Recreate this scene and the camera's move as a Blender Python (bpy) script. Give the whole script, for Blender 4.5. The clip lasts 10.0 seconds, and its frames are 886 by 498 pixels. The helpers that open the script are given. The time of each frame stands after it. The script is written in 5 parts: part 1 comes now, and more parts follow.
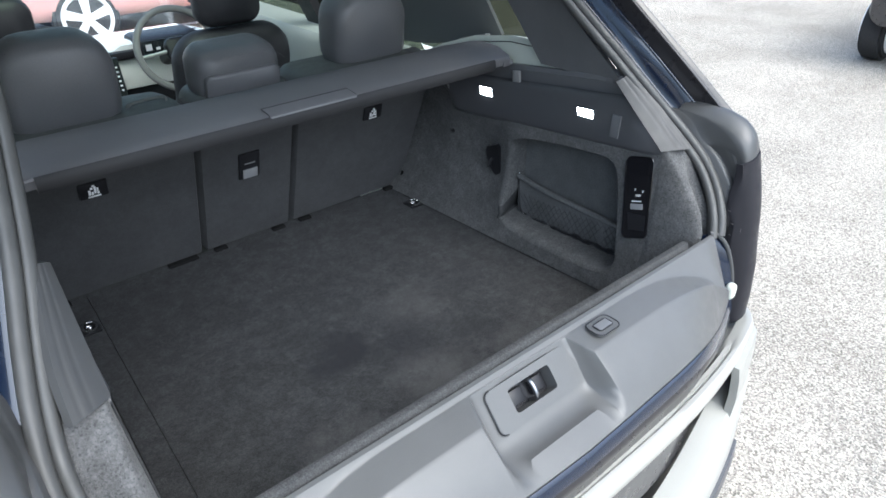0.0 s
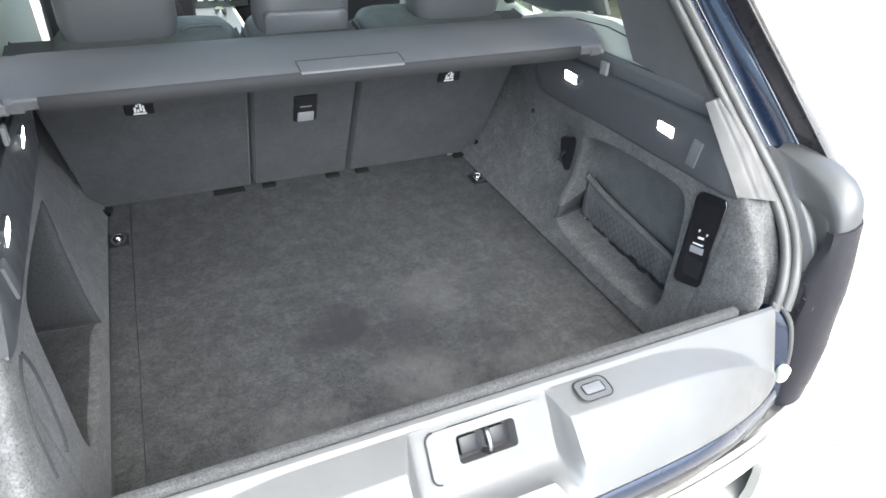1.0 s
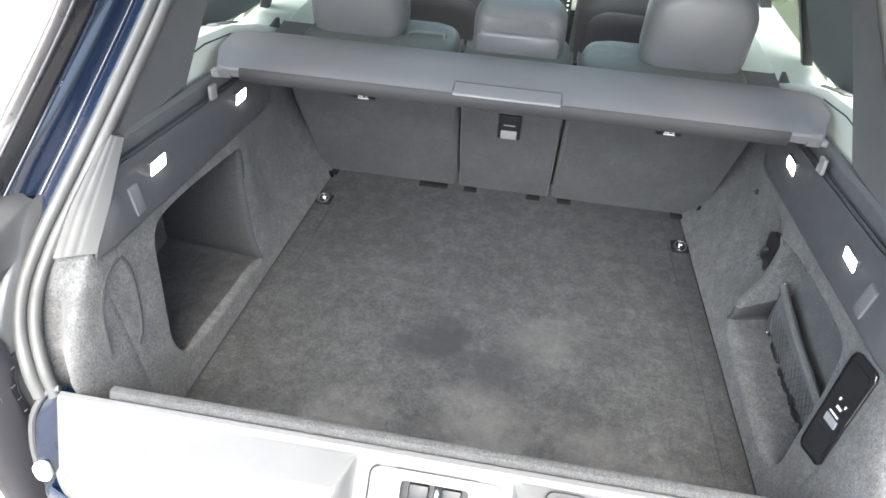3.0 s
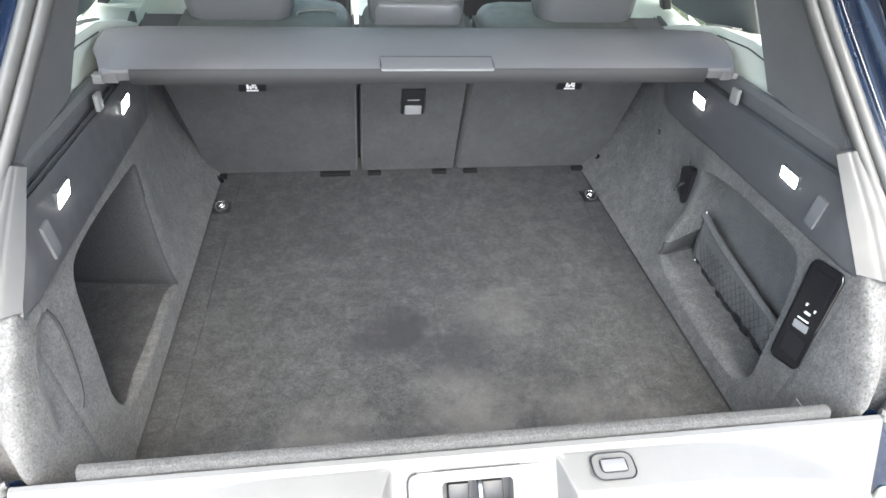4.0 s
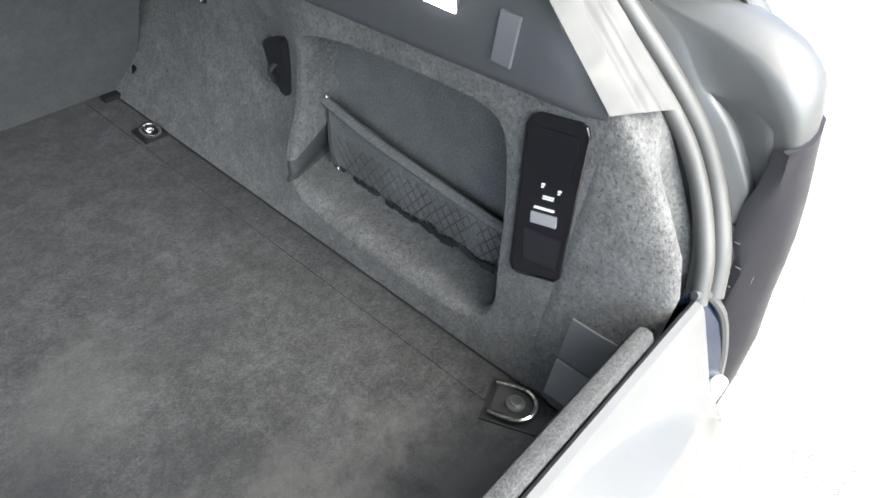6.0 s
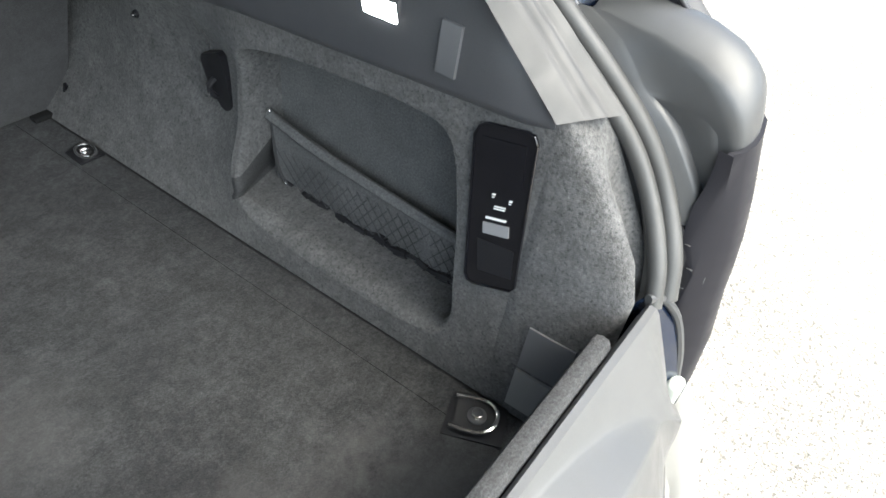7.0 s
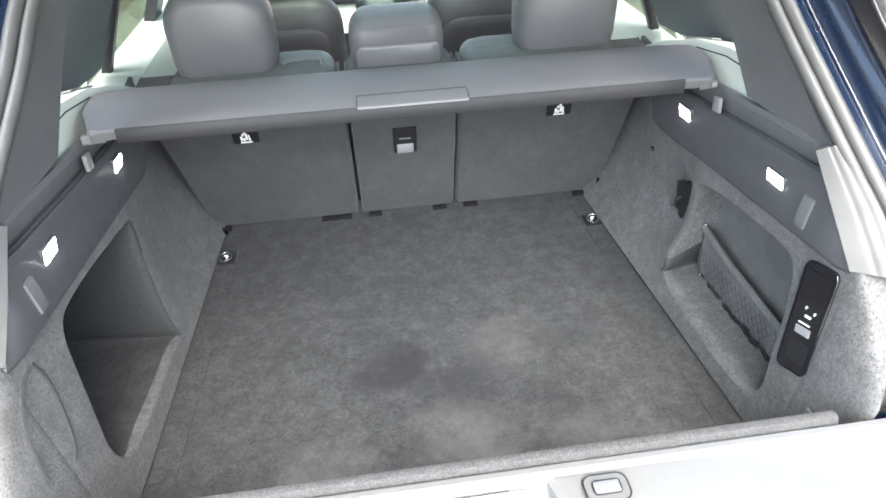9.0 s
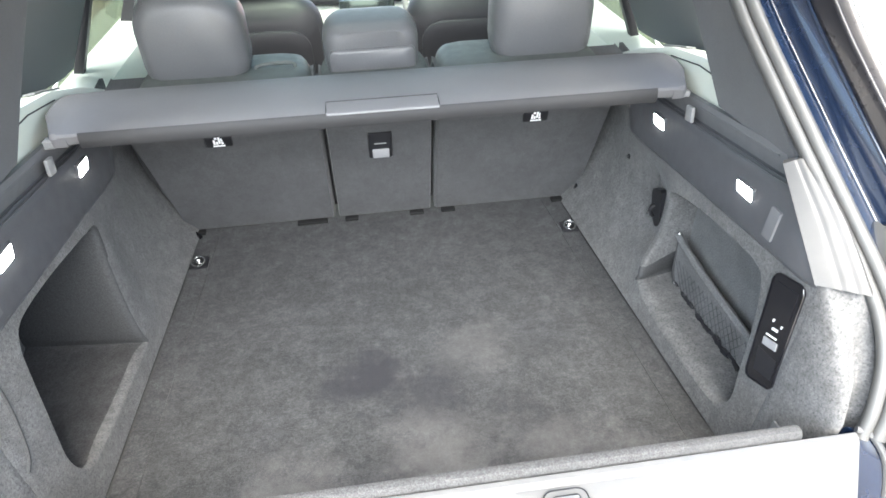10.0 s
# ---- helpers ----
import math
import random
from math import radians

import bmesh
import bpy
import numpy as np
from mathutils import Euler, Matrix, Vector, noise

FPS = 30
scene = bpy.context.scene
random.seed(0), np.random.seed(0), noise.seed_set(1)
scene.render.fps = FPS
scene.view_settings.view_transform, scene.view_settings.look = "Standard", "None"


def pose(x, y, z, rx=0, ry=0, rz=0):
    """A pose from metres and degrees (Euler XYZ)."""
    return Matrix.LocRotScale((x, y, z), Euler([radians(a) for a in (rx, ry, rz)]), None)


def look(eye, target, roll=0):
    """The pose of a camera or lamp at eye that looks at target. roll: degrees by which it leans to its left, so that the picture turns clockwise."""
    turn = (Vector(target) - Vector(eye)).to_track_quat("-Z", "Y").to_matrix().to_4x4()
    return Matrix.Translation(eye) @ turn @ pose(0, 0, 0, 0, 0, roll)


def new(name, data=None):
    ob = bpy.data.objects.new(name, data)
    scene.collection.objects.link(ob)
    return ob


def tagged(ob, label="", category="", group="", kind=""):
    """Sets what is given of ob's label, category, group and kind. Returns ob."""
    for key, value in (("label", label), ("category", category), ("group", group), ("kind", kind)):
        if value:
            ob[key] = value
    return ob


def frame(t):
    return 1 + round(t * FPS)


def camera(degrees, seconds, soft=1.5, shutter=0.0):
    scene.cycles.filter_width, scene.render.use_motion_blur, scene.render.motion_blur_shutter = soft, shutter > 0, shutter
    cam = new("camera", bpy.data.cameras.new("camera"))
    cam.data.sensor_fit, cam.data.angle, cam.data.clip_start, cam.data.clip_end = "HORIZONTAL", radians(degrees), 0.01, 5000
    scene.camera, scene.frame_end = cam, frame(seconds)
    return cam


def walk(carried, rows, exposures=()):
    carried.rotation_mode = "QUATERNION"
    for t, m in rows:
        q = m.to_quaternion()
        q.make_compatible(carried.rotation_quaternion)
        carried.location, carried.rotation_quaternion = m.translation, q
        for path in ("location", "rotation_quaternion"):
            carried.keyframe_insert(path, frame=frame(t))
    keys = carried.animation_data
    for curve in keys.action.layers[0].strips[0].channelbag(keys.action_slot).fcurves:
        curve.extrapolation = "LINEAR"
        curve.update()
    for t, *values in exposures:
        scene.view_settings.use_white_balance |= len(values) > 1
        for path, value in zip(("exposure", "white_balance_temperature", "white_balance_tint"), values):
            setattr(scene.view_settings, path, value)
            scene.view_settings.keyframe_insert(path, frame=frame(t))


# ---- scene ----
cam = camera(67.8, 10.0, soft=1.6)
PATH = [
    (0, (-0.709, -0.672, 1.843), (0.398, 0.637, 0.813), -0.7),
    (0.5, (-0.61, -0.652, 1.88), (0.401, 0.667, 0.768), 4.0),
    (1, (-0.418, -0.639, 1.885), (0.337, 0.775, 0.69), 5.6),
    (1.5, (-0.204, -0.664, 1.934), (0.175, 0.886, 0.727), 5.1),
    (2, (-0.208, -0.656, 1.94), (0.038, 0.925, 0.741), 3.0),
    (2.2, (-0.174, -0.643, 1.944), (-0.021, 0.944, 0.738), 2.4),
    (3.3, (0.080, -0.658, 1.948), (-0.161, 0.888, 0.703), 3.8),
    (3.5, (0.028, -0.663, 1.935), (-0.114, 0.896, 0.69), 4.4),
    (4, (-0.185, -0.6, 1.895), (0.094, 0.931, 0.638), 4.2),
    (4.5, (-0.235, -0.542, 1.846), (0.373, 0.879, 0.577), 5.4),
    (5, (-0.09, -0.423, 1.764), (0.75, 0.873, 0.492), 2.9),
    (5.5, (0.034, -0.255, 1.656), (0.939, 0.87, 0.271), 4.4),
    (6, (0.085, -0.127, 1.579), (1.217, 0.74, 0.177), 6.9),
    (6.2, (0.102, -0.099, 1.569), (1.285, 0.685, 0.160), 7.1),
    (7.3, (0.105, -0.150, 1.593), (1.325, 0.634, 0.225), 7.4),
    (7.5, (0.126, -0.218, 1.624), (1.205, 0.737, 0.237), 2.6),
    (8, (0.141, -0.414, 1.736), (0.859, 0.837, 0.351), -1.1),
    (8.5, (0.031, -0.558, 1.804), (0.505, 0.869, 0.485), -1.1),
    (9, (-0.092, -0.627, 1.873), (0.089, 0.998, 0.721), -2.5),
    (9.5, (-0.092, -0.614, 1.871), (0.092, 0.997, 0.699), -2.2),
    (10, (-0.048, -0.612, 1.878), (0.162, 1.009, 0.725), -1.5),
]
STOPS = ((0.0, 1.42, 5550, 4), (0.5, 2.00, 5580, 4), (1.0, 2.57, 5880, 4), (1.5, 2.86, 6080, 5), (2.0, 3.00, 6080, 5), (3.5, 3.01, 6110, 5), (4.5, 2.98, 6140, 4), (5.0, 2.61, 6190, 3), (5.5, 2.76, 6170, 3), (6.0, 2.75, 6100, 3),
         (7.5, 2.02, 6160, 2), (8.0, 2.06, 6200, 2), (8.5, 2.36, 5980, 4), (9.0, 3.11, 6080, 5), (10.0, 3.25, 6090, 5))
walk(cam, [(t, look(eye, target, roll)) for t, eye, target, roll in PATH], STOPS)

# ---- world and light ----
world = bpy.data.worlds.new("sky")
scene.world = world
world.use_nodes = True
wn = world.node_tree
sky = wn.nodes.new("ShaderNodeTexSky")
sky.sky_type, sky.sun_disc = "NISHITA", False
sky.sun_elevation, sky.sun_rotation = radians(57), radians(170)
sky.air_density, sky.dust_density, sky.ozone_density = 1.0, 6.0, 1.0
wn.links.new(sky.outputs[0], wn.nodes["Background"].inputs[0])
wn.nodes["Background"].inputs[1].default_value = 0.155
sun_data = bpy.data.lights.new("sun", "SUN")
sun_data.energy, sun_data.angle, sun_data.color = 1.75, radians(85), (1.0, 0.98, 0.95)
sun = new("sun", sun_data)
sun.matrix_world = look((-2.2, -4.9, 8.2), (0, 0, 0.8))


# ---- materials ----
def material(name, color, rough=0.5, metal=0.0, grain=0.0, grain_size=400.0, blotch=0.0, blotch_size=6.0, bump=0.0, coat=0.0,
             emit=0.0, emit_color=(1, 1, 1), fleck=0.0, fleck_color=(0.5, 0.5, 0.5), fleck_size=1.7, spec=0.5, sheen=0.0, melange=0.0):
    """Principled material with fine grain, large soft blotches and relief."""
    m = bpy.data.materials.new(name)
    m.use_nodes = True
    nt = m.node_tree
    b = nt.nodes["Principled BSDF"]
    b.inputs["Roughness"].default_value = rough
    b.inputs["Metallic"].default_value = metal
    b.inputs["Specular IOR Level"].default_value = spec
    b.inputs["Coat Weight"].default_value = coat
    b.inputs["Coat Roughness"].default_value = 0.04
    b.inputs["Sheen Weight"].default_value = sheen
    if emit:
        b.inputs["Emission Color"].default_value = (*emit_color, 1)
        b.inputs["Emission Strength"].default_value = emit
    geo = nt.nodes.new("ShaderNodeNewGeometry")

    def noise_node(scale, detail=4.0, rough_=0.55):
        n = nt.nodes.new("ShaderNodeTexNoise")
        n.inputs["Scale"].default_value, n.inputs["Detail"].default_value = scale, detail
        n.inputs["Roughness"].default_value = rough_
        nt.links.new(geo.outputs["Position"], n.inputs["Vector"])
        return n

    def ramp(src, lo, hi, out_lo, out_hi):
        r = nt.nodes.new("ShaderNodeMapRange")
        for k, v in zip((1, 2, 3, 4), (lo, hi, out_lo, out_hi)):
            r.inputs[k].default_value = v
        nt.links.new(src, r.inputs[0])
        return r.outputs[0]

    def mix(fac, a, c, mode="MIX"):
        x = nt.nodes.new("ShaderNodeMix")
        x.data_type, x.blend_type = "RGBA", mode
        for sock, v in ((0, fac), (6, a), (7, c)):
            if isinstance(v, (tuple, list)):
                x.inputs[sock].default_value = (*v, 1)
            elif isinstance(v, float):
                x.inputs[sock].default_value = v
            else:
                nt.links.new(v, x.inputs[sock])
        return x.outputs[2]

    col = tuple(color)
    if blotch:
        n = noise_node(blotch_size, 6.0, 0.6)
        col = mix(ramp(n.outputs["Fac"], 0.38, 0.64, 0.0, 1.0), tuple(c * (1 - blotch) for c in color), tuple(min(1, c * (1 + blotch)) for c in color))
    fine = None
    if grain or bump:
        fine = noise_node(grain_size, 3.0, 0.7)
    if grain:
        col = mix(ramp(fine.outputs["Fac"], 0.3, 0.7, 0.0, 1.0), mix(1.0, col, (1 - grain,) * 3, "MULTIPLY"), mix(1.0, col, (1 + grain,) * 3, "MULTIPLY"))
    if fleck:
        f = noise_node(grain_size * fleck_size, 2.0, 0.5)
        col = mix(ramp(f.outputs["Fac"], 0.575, 0.68, 0.0, fleck), col, tuple(fleck_color))
    if melange:
        for size, lo, hi in ((190.0, 0.42, 0.60), (75.0, 0.40, 0.62), (24.0, 0.42, 0.62)):
            f = noise_node(size, 2.5, 0.65)
            col = mix(ramp(f.outputs["Fac"], lo, hi, 0.0, 1.0), mix(1.0, col, (1 - melange,) * 3, "MULTIPLY"), mix(1.0, col, (1 + melange,) * 3, "MULTIPLY"))
    if isinstance(col, tuple):
        b.inputs["Base Color"].default_value = (*col, 1)
    else:
        nt.links.new(col, b.inputs["Base Color"])
    if bump:
        bn = nt.nodes.new("ShaderNodeBump")
        bn.inputs["Strength"].default_value, bn.inputs["Distance"].default_value = bump, 0.002
        nt.links.new(fine.outputs["Fac"], bn.inputs["Height"])
        nt.links.new(bn.outputs[0], b.inputs["Normal"])
    if not metal and rough < 0.6 and not emit:
        n = noise_node(35.0, 5.0)
        nt.links.new(ramp(n.outputs["Fac"], 0.3, 0.7, rough * 0.85, min(1, rough * 1.15)), b.inputs["Roughness"])
    return m


def pane_glass(name, tint, gloss=0.05):
    """A thin pane: clear with a light tint and a faint sharp reflection."""
    m = bpy.data.materials.new(name)
    m.use_nodes = True
    nt = m.node_tree
    clear, shine, both = nt.nodes.new("ShaderNodeBsdfTransparent"), nt.nodes.new("ShaderNodeBsdfGlossy"), nt.nodes.new("ShaderNodeMixShader")
    clear.inputs["Color"].default_value = (*tint, 1)
    shine.inputs["Roughness"].default_value = 0.02
    both.inputs[0].default_value = gloss
    nt.links.new(clear.outputs[0], both.inputs[1])
    nt.links.new(shine.outputs[0], both.inputs[2])
    nt.links.new(both.outputs[0], nt.nodes["Material Output"].inputs["Surface"])
    return m


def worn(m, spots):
    """Darker worn places, or paler ones of dust and painted daylight, each with a centre, a radius, a strength and a
    tone.
    """
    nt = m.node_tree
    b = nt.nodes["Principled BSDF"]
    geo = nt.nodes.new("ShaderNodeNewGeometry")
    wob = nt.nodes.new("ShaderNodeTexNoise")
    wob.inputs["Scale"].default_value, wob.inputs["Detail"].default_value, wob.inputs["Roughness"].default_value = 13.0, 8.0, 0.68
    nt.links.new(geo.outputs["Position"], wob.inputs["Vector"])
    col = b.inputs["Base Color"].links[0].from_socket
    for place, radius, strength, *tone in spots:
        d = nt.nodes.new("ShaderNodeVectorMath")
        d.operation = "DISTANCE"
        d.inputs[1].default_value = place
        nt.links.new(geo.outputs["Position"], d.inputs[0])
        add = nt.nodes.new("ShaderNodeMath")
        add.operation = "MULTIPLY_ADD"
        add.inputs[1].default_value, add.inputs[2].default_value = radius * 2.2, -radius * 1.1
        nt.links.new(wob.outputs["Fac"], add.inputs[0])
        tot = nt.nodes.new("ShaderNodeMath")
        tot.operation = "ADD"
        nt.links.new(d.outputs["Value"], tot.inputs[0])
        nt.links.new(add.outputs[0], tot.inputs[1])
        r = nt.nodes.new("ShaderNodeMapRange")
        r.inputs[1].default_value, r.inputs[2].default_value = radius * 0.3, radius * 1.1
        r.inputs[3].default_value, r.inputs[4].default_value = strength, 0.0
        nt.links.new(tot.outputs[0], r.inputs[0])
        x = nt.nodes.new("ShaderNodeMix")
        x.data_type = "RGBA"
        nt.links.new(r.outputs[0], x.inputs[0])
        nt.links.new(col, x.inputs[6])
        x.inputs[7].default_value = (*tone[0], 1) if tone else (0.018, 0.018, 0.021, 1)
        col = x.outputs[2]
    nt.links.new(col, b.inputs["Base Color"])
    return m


# paler spots: dusty mottling, plus daylight near the sill put into the colour
DUST_AND_LIGHT = (0.092, 0.091, 0.089)
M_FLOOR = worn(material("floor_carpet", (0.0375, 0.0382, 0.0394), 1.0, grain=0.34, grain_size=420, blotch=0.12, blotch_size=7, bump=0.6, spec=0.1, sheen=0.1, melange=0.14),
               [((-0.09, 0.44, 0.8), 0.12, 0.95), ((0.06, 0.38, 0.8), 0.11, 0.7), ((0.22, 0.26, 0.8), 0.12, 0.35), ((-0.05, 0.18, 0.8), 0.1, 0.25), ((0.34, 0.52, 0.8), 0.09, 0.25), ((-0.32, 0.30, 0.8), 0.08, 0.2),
                ((-0.24, 0.10, 0.8), 0.16, 0.5, DUST_AND_LIGHT), ((0.04, 0.20, 0.8), 0.13, 0.5, DUST_AND_LIGHT), ((0.30, 0.12, 0.8), 0.15, 0.5, DUST_AND_LIGHT), ((0.16, 0.50, 0.8), 0.11, 0.3, DUST_AND_LIGHT), ((-0.42, 0.06, 0.8), 0.12, 0.45, DUST_AND_LIGHT), ((0.02, 0.03, 0.8), 0.16, 0.6, DUST_AND_LIGHT), ((0.44, 0.05, 0.8), 0.14, 0.5, DUST_AND_LIGHT), ((-0.14, 0.02, 0.8), 0.13, 0.5, DUST_AND_LIGHT), ((0.22, 0.0, 0.8), 0.14, 0.55, DUST_AND_LIGHT)])
M_CARPET = material("side_carpet", (0.095, 0.0946, 0.094), 1.0, grain=0.24, grain_size=220, blotch=0.09, blotch_size=16, bump=0.9, spec=0.1, sheen=0.1, fleck=0.58, fleck_size=1.15, fleck_color=(0.026, 0.026, 0.029), melange=0.085)
# left recess floor: carpet toned down, the hollow's shade put into its colour
M_LINER = material("recess_floor_shaded_carpet", (0.058, 0.058, 0.059), 1.0, grain=0.3, grain_size=260, blotch=0.1, blotch_size=14, bump=0.6, spec=0.1, melange=0.06)
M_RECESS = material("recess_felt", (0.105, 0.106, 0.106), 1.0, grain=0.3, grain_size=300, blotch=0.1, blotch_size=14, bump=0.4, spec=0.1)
M_SEATBACK = material("seat_back_carpet", (0.052, 0.0525, 0.054), 1.0, grain=0.18, grain_size=420, blotch=0.07, blotch_size=9, melange=0.04, bump=0.3, spec=0.1, sheen=0.15)
M_STRIP = material("edge_carpet", (0.064, 0.064, 0.064), 1.0, grain=0.4, grain_size=420, bump=1.0, spec=0.1, fleck=0.2, fleck_color=(0.03, 0.03, 0.03), melange=0.05)
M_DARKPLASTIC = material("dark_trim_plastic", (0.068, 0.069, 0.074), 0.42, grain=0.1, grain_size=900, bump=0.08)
M_QUARTER = material("quarter_trim_cloth", (0.112, 0.113, 0.117), 0.85, grain=0.15, grain_size=700, blotch=0.05, blotch_size=10, bump=0.15, spec=0.2)
M_GREY = material("tailgate_trim_plastic", (0.083, 0.083, 0.0822), 0.42, grain=0.05, grain_size=900, blotch=0.04, blotch_size=12, bump=0.06)
M_PILLAR = material("pillar_trim_plastic", (0.039, 0.039, 0.0385), 0.5, grain=0.05, grain_size=900, blotch=0.04, blotch_size=25, bump=0.06)
M_SEAL = material("rubber_seal", (0.052, 0.052, 0.050), 0.5, grain=0.06, grain_size=600, blotch=0.08, blotch_size=20)
M_HOUSING = material("lamp_housing_grey", (0.054, 0.055, 0.056), 0.42, grain=0.04, grain_size=800, blotch=0.05, blotch_size=18, bump=0.04)
M_LENS = material("tail_lamp_smoked", (0.019, 0.0185, 0.022), 0.5, spec=0.18)
M_PAINT = material("dark_blue_paint", (0.005, 0.0105, 0.026), 0.25, coat=0.9, spec=0.3)
M_GARNISH = material("pillar_garnish_black", (0.022, 0.021, 0.023), 0.3, coat=0.3, spec=0.3)
M_BUMPER = material("bumper_silver", (0.30, 0.295, 0.27), 0.4, grain=0.03, grain_size=700)
M_BLACK = material("black_plastic", (0.014, 0.014, 0.016), 0.4, spec=0.35)
M_GLOSSBLACK = material("gloss_black", (0.006, 0.006, 0.008), 0.12, coat=0.6)
M_GAP = material("black_rubber", (0.032, 0.032, 0.033), 0.9)
M_SEAM = material("black_cut_edge", (0.014, 0.014, 0.014), 1.0, spec=0.1)
M_COVER = material("load_cover_vinyl", (0.120, 0.118, 0.121), 0.6, grain=0.1, grain_size=650, blotch=0.04, blotch_size=8, bump=0.15)
# dark copy of the vinyl: shade of the front face and underside as colour
M_COVEREDGE = material("load_cover_shaded_edge", (0.014, 0.0138, 0.0148), 0.7, grain=0.08, grain_size=650, bump=0.1)
M_DULL = material("dull_silver", (0.15, 0.15, 0.153), 0.5)
M_TAB = material("grey_cap_plastic", (0.115, 0.117, 0.122), 0.45, grain=0.05, grain_size=900)
M_CLIP = material("pale_clip_plastic", (0.20, 0.20, 0.20), 0.45, grain=0.05, grain_size=900)
# recess felt again, darker: shade of the deep left recess as base colour
M_RECESSDARK = material("recess_shaded_felt", (0.063, 0.064, 0.065), 1.0, grain=0.3, grain_size=300, blotch=0.12, blotch_size=14, bump=0.4, spec=0.1)
M_LEATHER = material("headrest_leather", (0.094, 0.094, 0.097), 0.38, grain=0.1, grain_size=420, bump=0.2)
M_SEATLEATHER = material("seat_leather", (0.062, 0.068, 0.063), 0.55, grain=0.1, grain_size=420, bump=0.2)
M_FRONTSEAT = material("front_seat_leather", (0.013, 0.0135, 0.016), 0.5, grain=0.1, grain_size=420, bump=0.2)
M_IVORY = material("pale_trim", (0.53, 0.56, 0.50), 0.55, grain=0.04, grain_size=500, bump=0.1)
M_CHROME = material("chrome", (0.75, 0.75, 0.75), 0.16, metal=1.0)
M_STEEL = material("steel", (0.24, 0.24, 0.25), 0.35, metal=1.0)
M_SILVER = material("satin_silver", (0.36, 0.36, 0.37), 0.38, metal=0.4)
M_WHITE = material("white_print", (0.8, 0.8, 0.8), 0.5)
M_LAMP = material("lamp_lens", (0.9, 0.9, 0.9), 0.3, emit=18.0, emit_color=(1.0, 0.95, 0.88))
M_HEAD = material("headlining", (0.64, 0.65, 0.62), 0.95, grain=0.06, grain_size=500, bump=0.1)
M_CREAM = material("cream_dash_leather", (0.80, 0.82, 0.76), 0.5, grain=0.04, grain_size=500, bump=0.1)
M_DASH = material("dash_pale_pad", (0.78, 0.79, 0.76), 0.6, grain=0.05, grain_size=500, bump=0.1)
M_SCREENGLASS = pane_glass("windscreen_glass", (0.97, 0.99, 0.98), 0.10)
# darkest felt copy: shade at the recess front painted into the colour
M_RECESSFRONT = material("recess_front_shaded_felt", (0.046, 0.047, 0.048), 1.0, grain=0.3, grain_size=300, bump=0.4, spec=0.1)
M_TYRE = material("tyre_rubber", (0.02, 0.02, 0.02), 0.85, grain=0.2, grain_size=60)
M_ALLOY = material("white_alloy", (0.8, 0.8, 0.8), 0.4, metal=0.2)
# red washed towards pink: windscreen reflections' haze mixed into the paint colour
M_HAZEDRED = material("hazed_red_paint", (0.53, 0.27, 0.25), 0.4, coat=0.4)
M_BLACKPAINT = material("black_paint", (0.015, 0.016, 0.02), 0.3, coat=1.0)
M_SCREEN = material("display_glass", (0.016, 0.020, 0.020), 0.15, coat=0.5)
M_GLASS = pane_glass("window_glass", (0.27, 0.29, 0.245))
# tint of the added roof pane, greening the light it lets in
M_ADDEDROOFGLASS = pane_glass("added_roof_glass", (0.55, 0.62, 0.55))
M_WHEEL = material("wheel_leather", (0.19, 0.19, 0.185), 0.5, grain=0.08, grain_size=420, bump=0.1)
M_BLIND = material("side_panel_cloth", (0.16, 0.165, 0.165), 0.9, grain=0.1, grain_size=700, bump=0.1, spec=0.2)


def gravel_material():
    m = material("gravel_asphalt", (0.338, 0.308, 0.262), 0.95, grain=0.25, grain_size=90, blotch=0.12, blotch_size=1.2, bump=0.3, spec=0.2)
    nt = m.node_tree
    b = nt.nodes["Principled BSDF"]
    col = b.inputs["Base Color"].links[0].from_socket
    geo = nt.nodes.new("ShaderNodeNewGeometry")
    vor = nt.nodes.new("ShaderNodeTexVoronoi")
    vor.inputs["Scale"].default_value = 165.0
    nt.links.new(geo.outputs["Position"], vor.inputs["Vector"])
    hsv = nt.nodes.new("ShaderNodeRGBToBW")
    nt.links.new(vor.outputs["Color"], hsv.inputs[0])
    r = nt.nodes.new("ShaderNodeMapRange")
    for k, v in zip((1, 2, 3, 4), (0.2, 0.8, 0.46, 1.4)):
        r.inputs[k].default_value = v
    nt.links.new(hsv.outputs[0], r.inputs[0])
    x = nt.nodes.new("ShaderNodeMix")
    x.data_type, x.blend_type = "RGBA", "MULTIPLY"
    x.inputs[0].default_value = 1.0
    nt.links.new(col, x.inputs[6])
    nt.links.new(r.outputs[0], x.inputs[7])
    nt.links.new(x.outputs[2], b.inputs["Base Color"])
    bn = nt.nodes.new("ShaderNodeBump")
    bn.inputs["Strength"].default_value, bn.inputs["Distance"].default_value = 0.8, 0.008
    nt.links.new(vor.outputs["Distance"], bn.inputs["Height"])
    nt.links.new(bn.outputs[0], b.inputs["Normal"])
    return m


M_GROUND = gravel_material()


# ---- mesh helpers ----
def part(name, bm, mat, parent=None, label="", smooth=True, angle=40):
    """Links a bmesh as one mesh object, under a thing or a part."""
    bmesh.ops.recalc_face_normals(bm, faces=bm.faces)
    me = bpy.data.meshes.new(name)
    for f in bm.faces:
        f.smooth = smooth
    if smooth:
        for e in bm.edges:
            if len(e.link_faces) == 2 and e.calc_face_angle(0) > radians(angle):
                e.smooth = False
    bm.to_mesh(me)
    bm.free()
    me.materials.append(mat)
    ob = new(name, me)
    if parent is not None:
        ob.parent = parent
    if label:
        tagged(ob, label)
    return ob


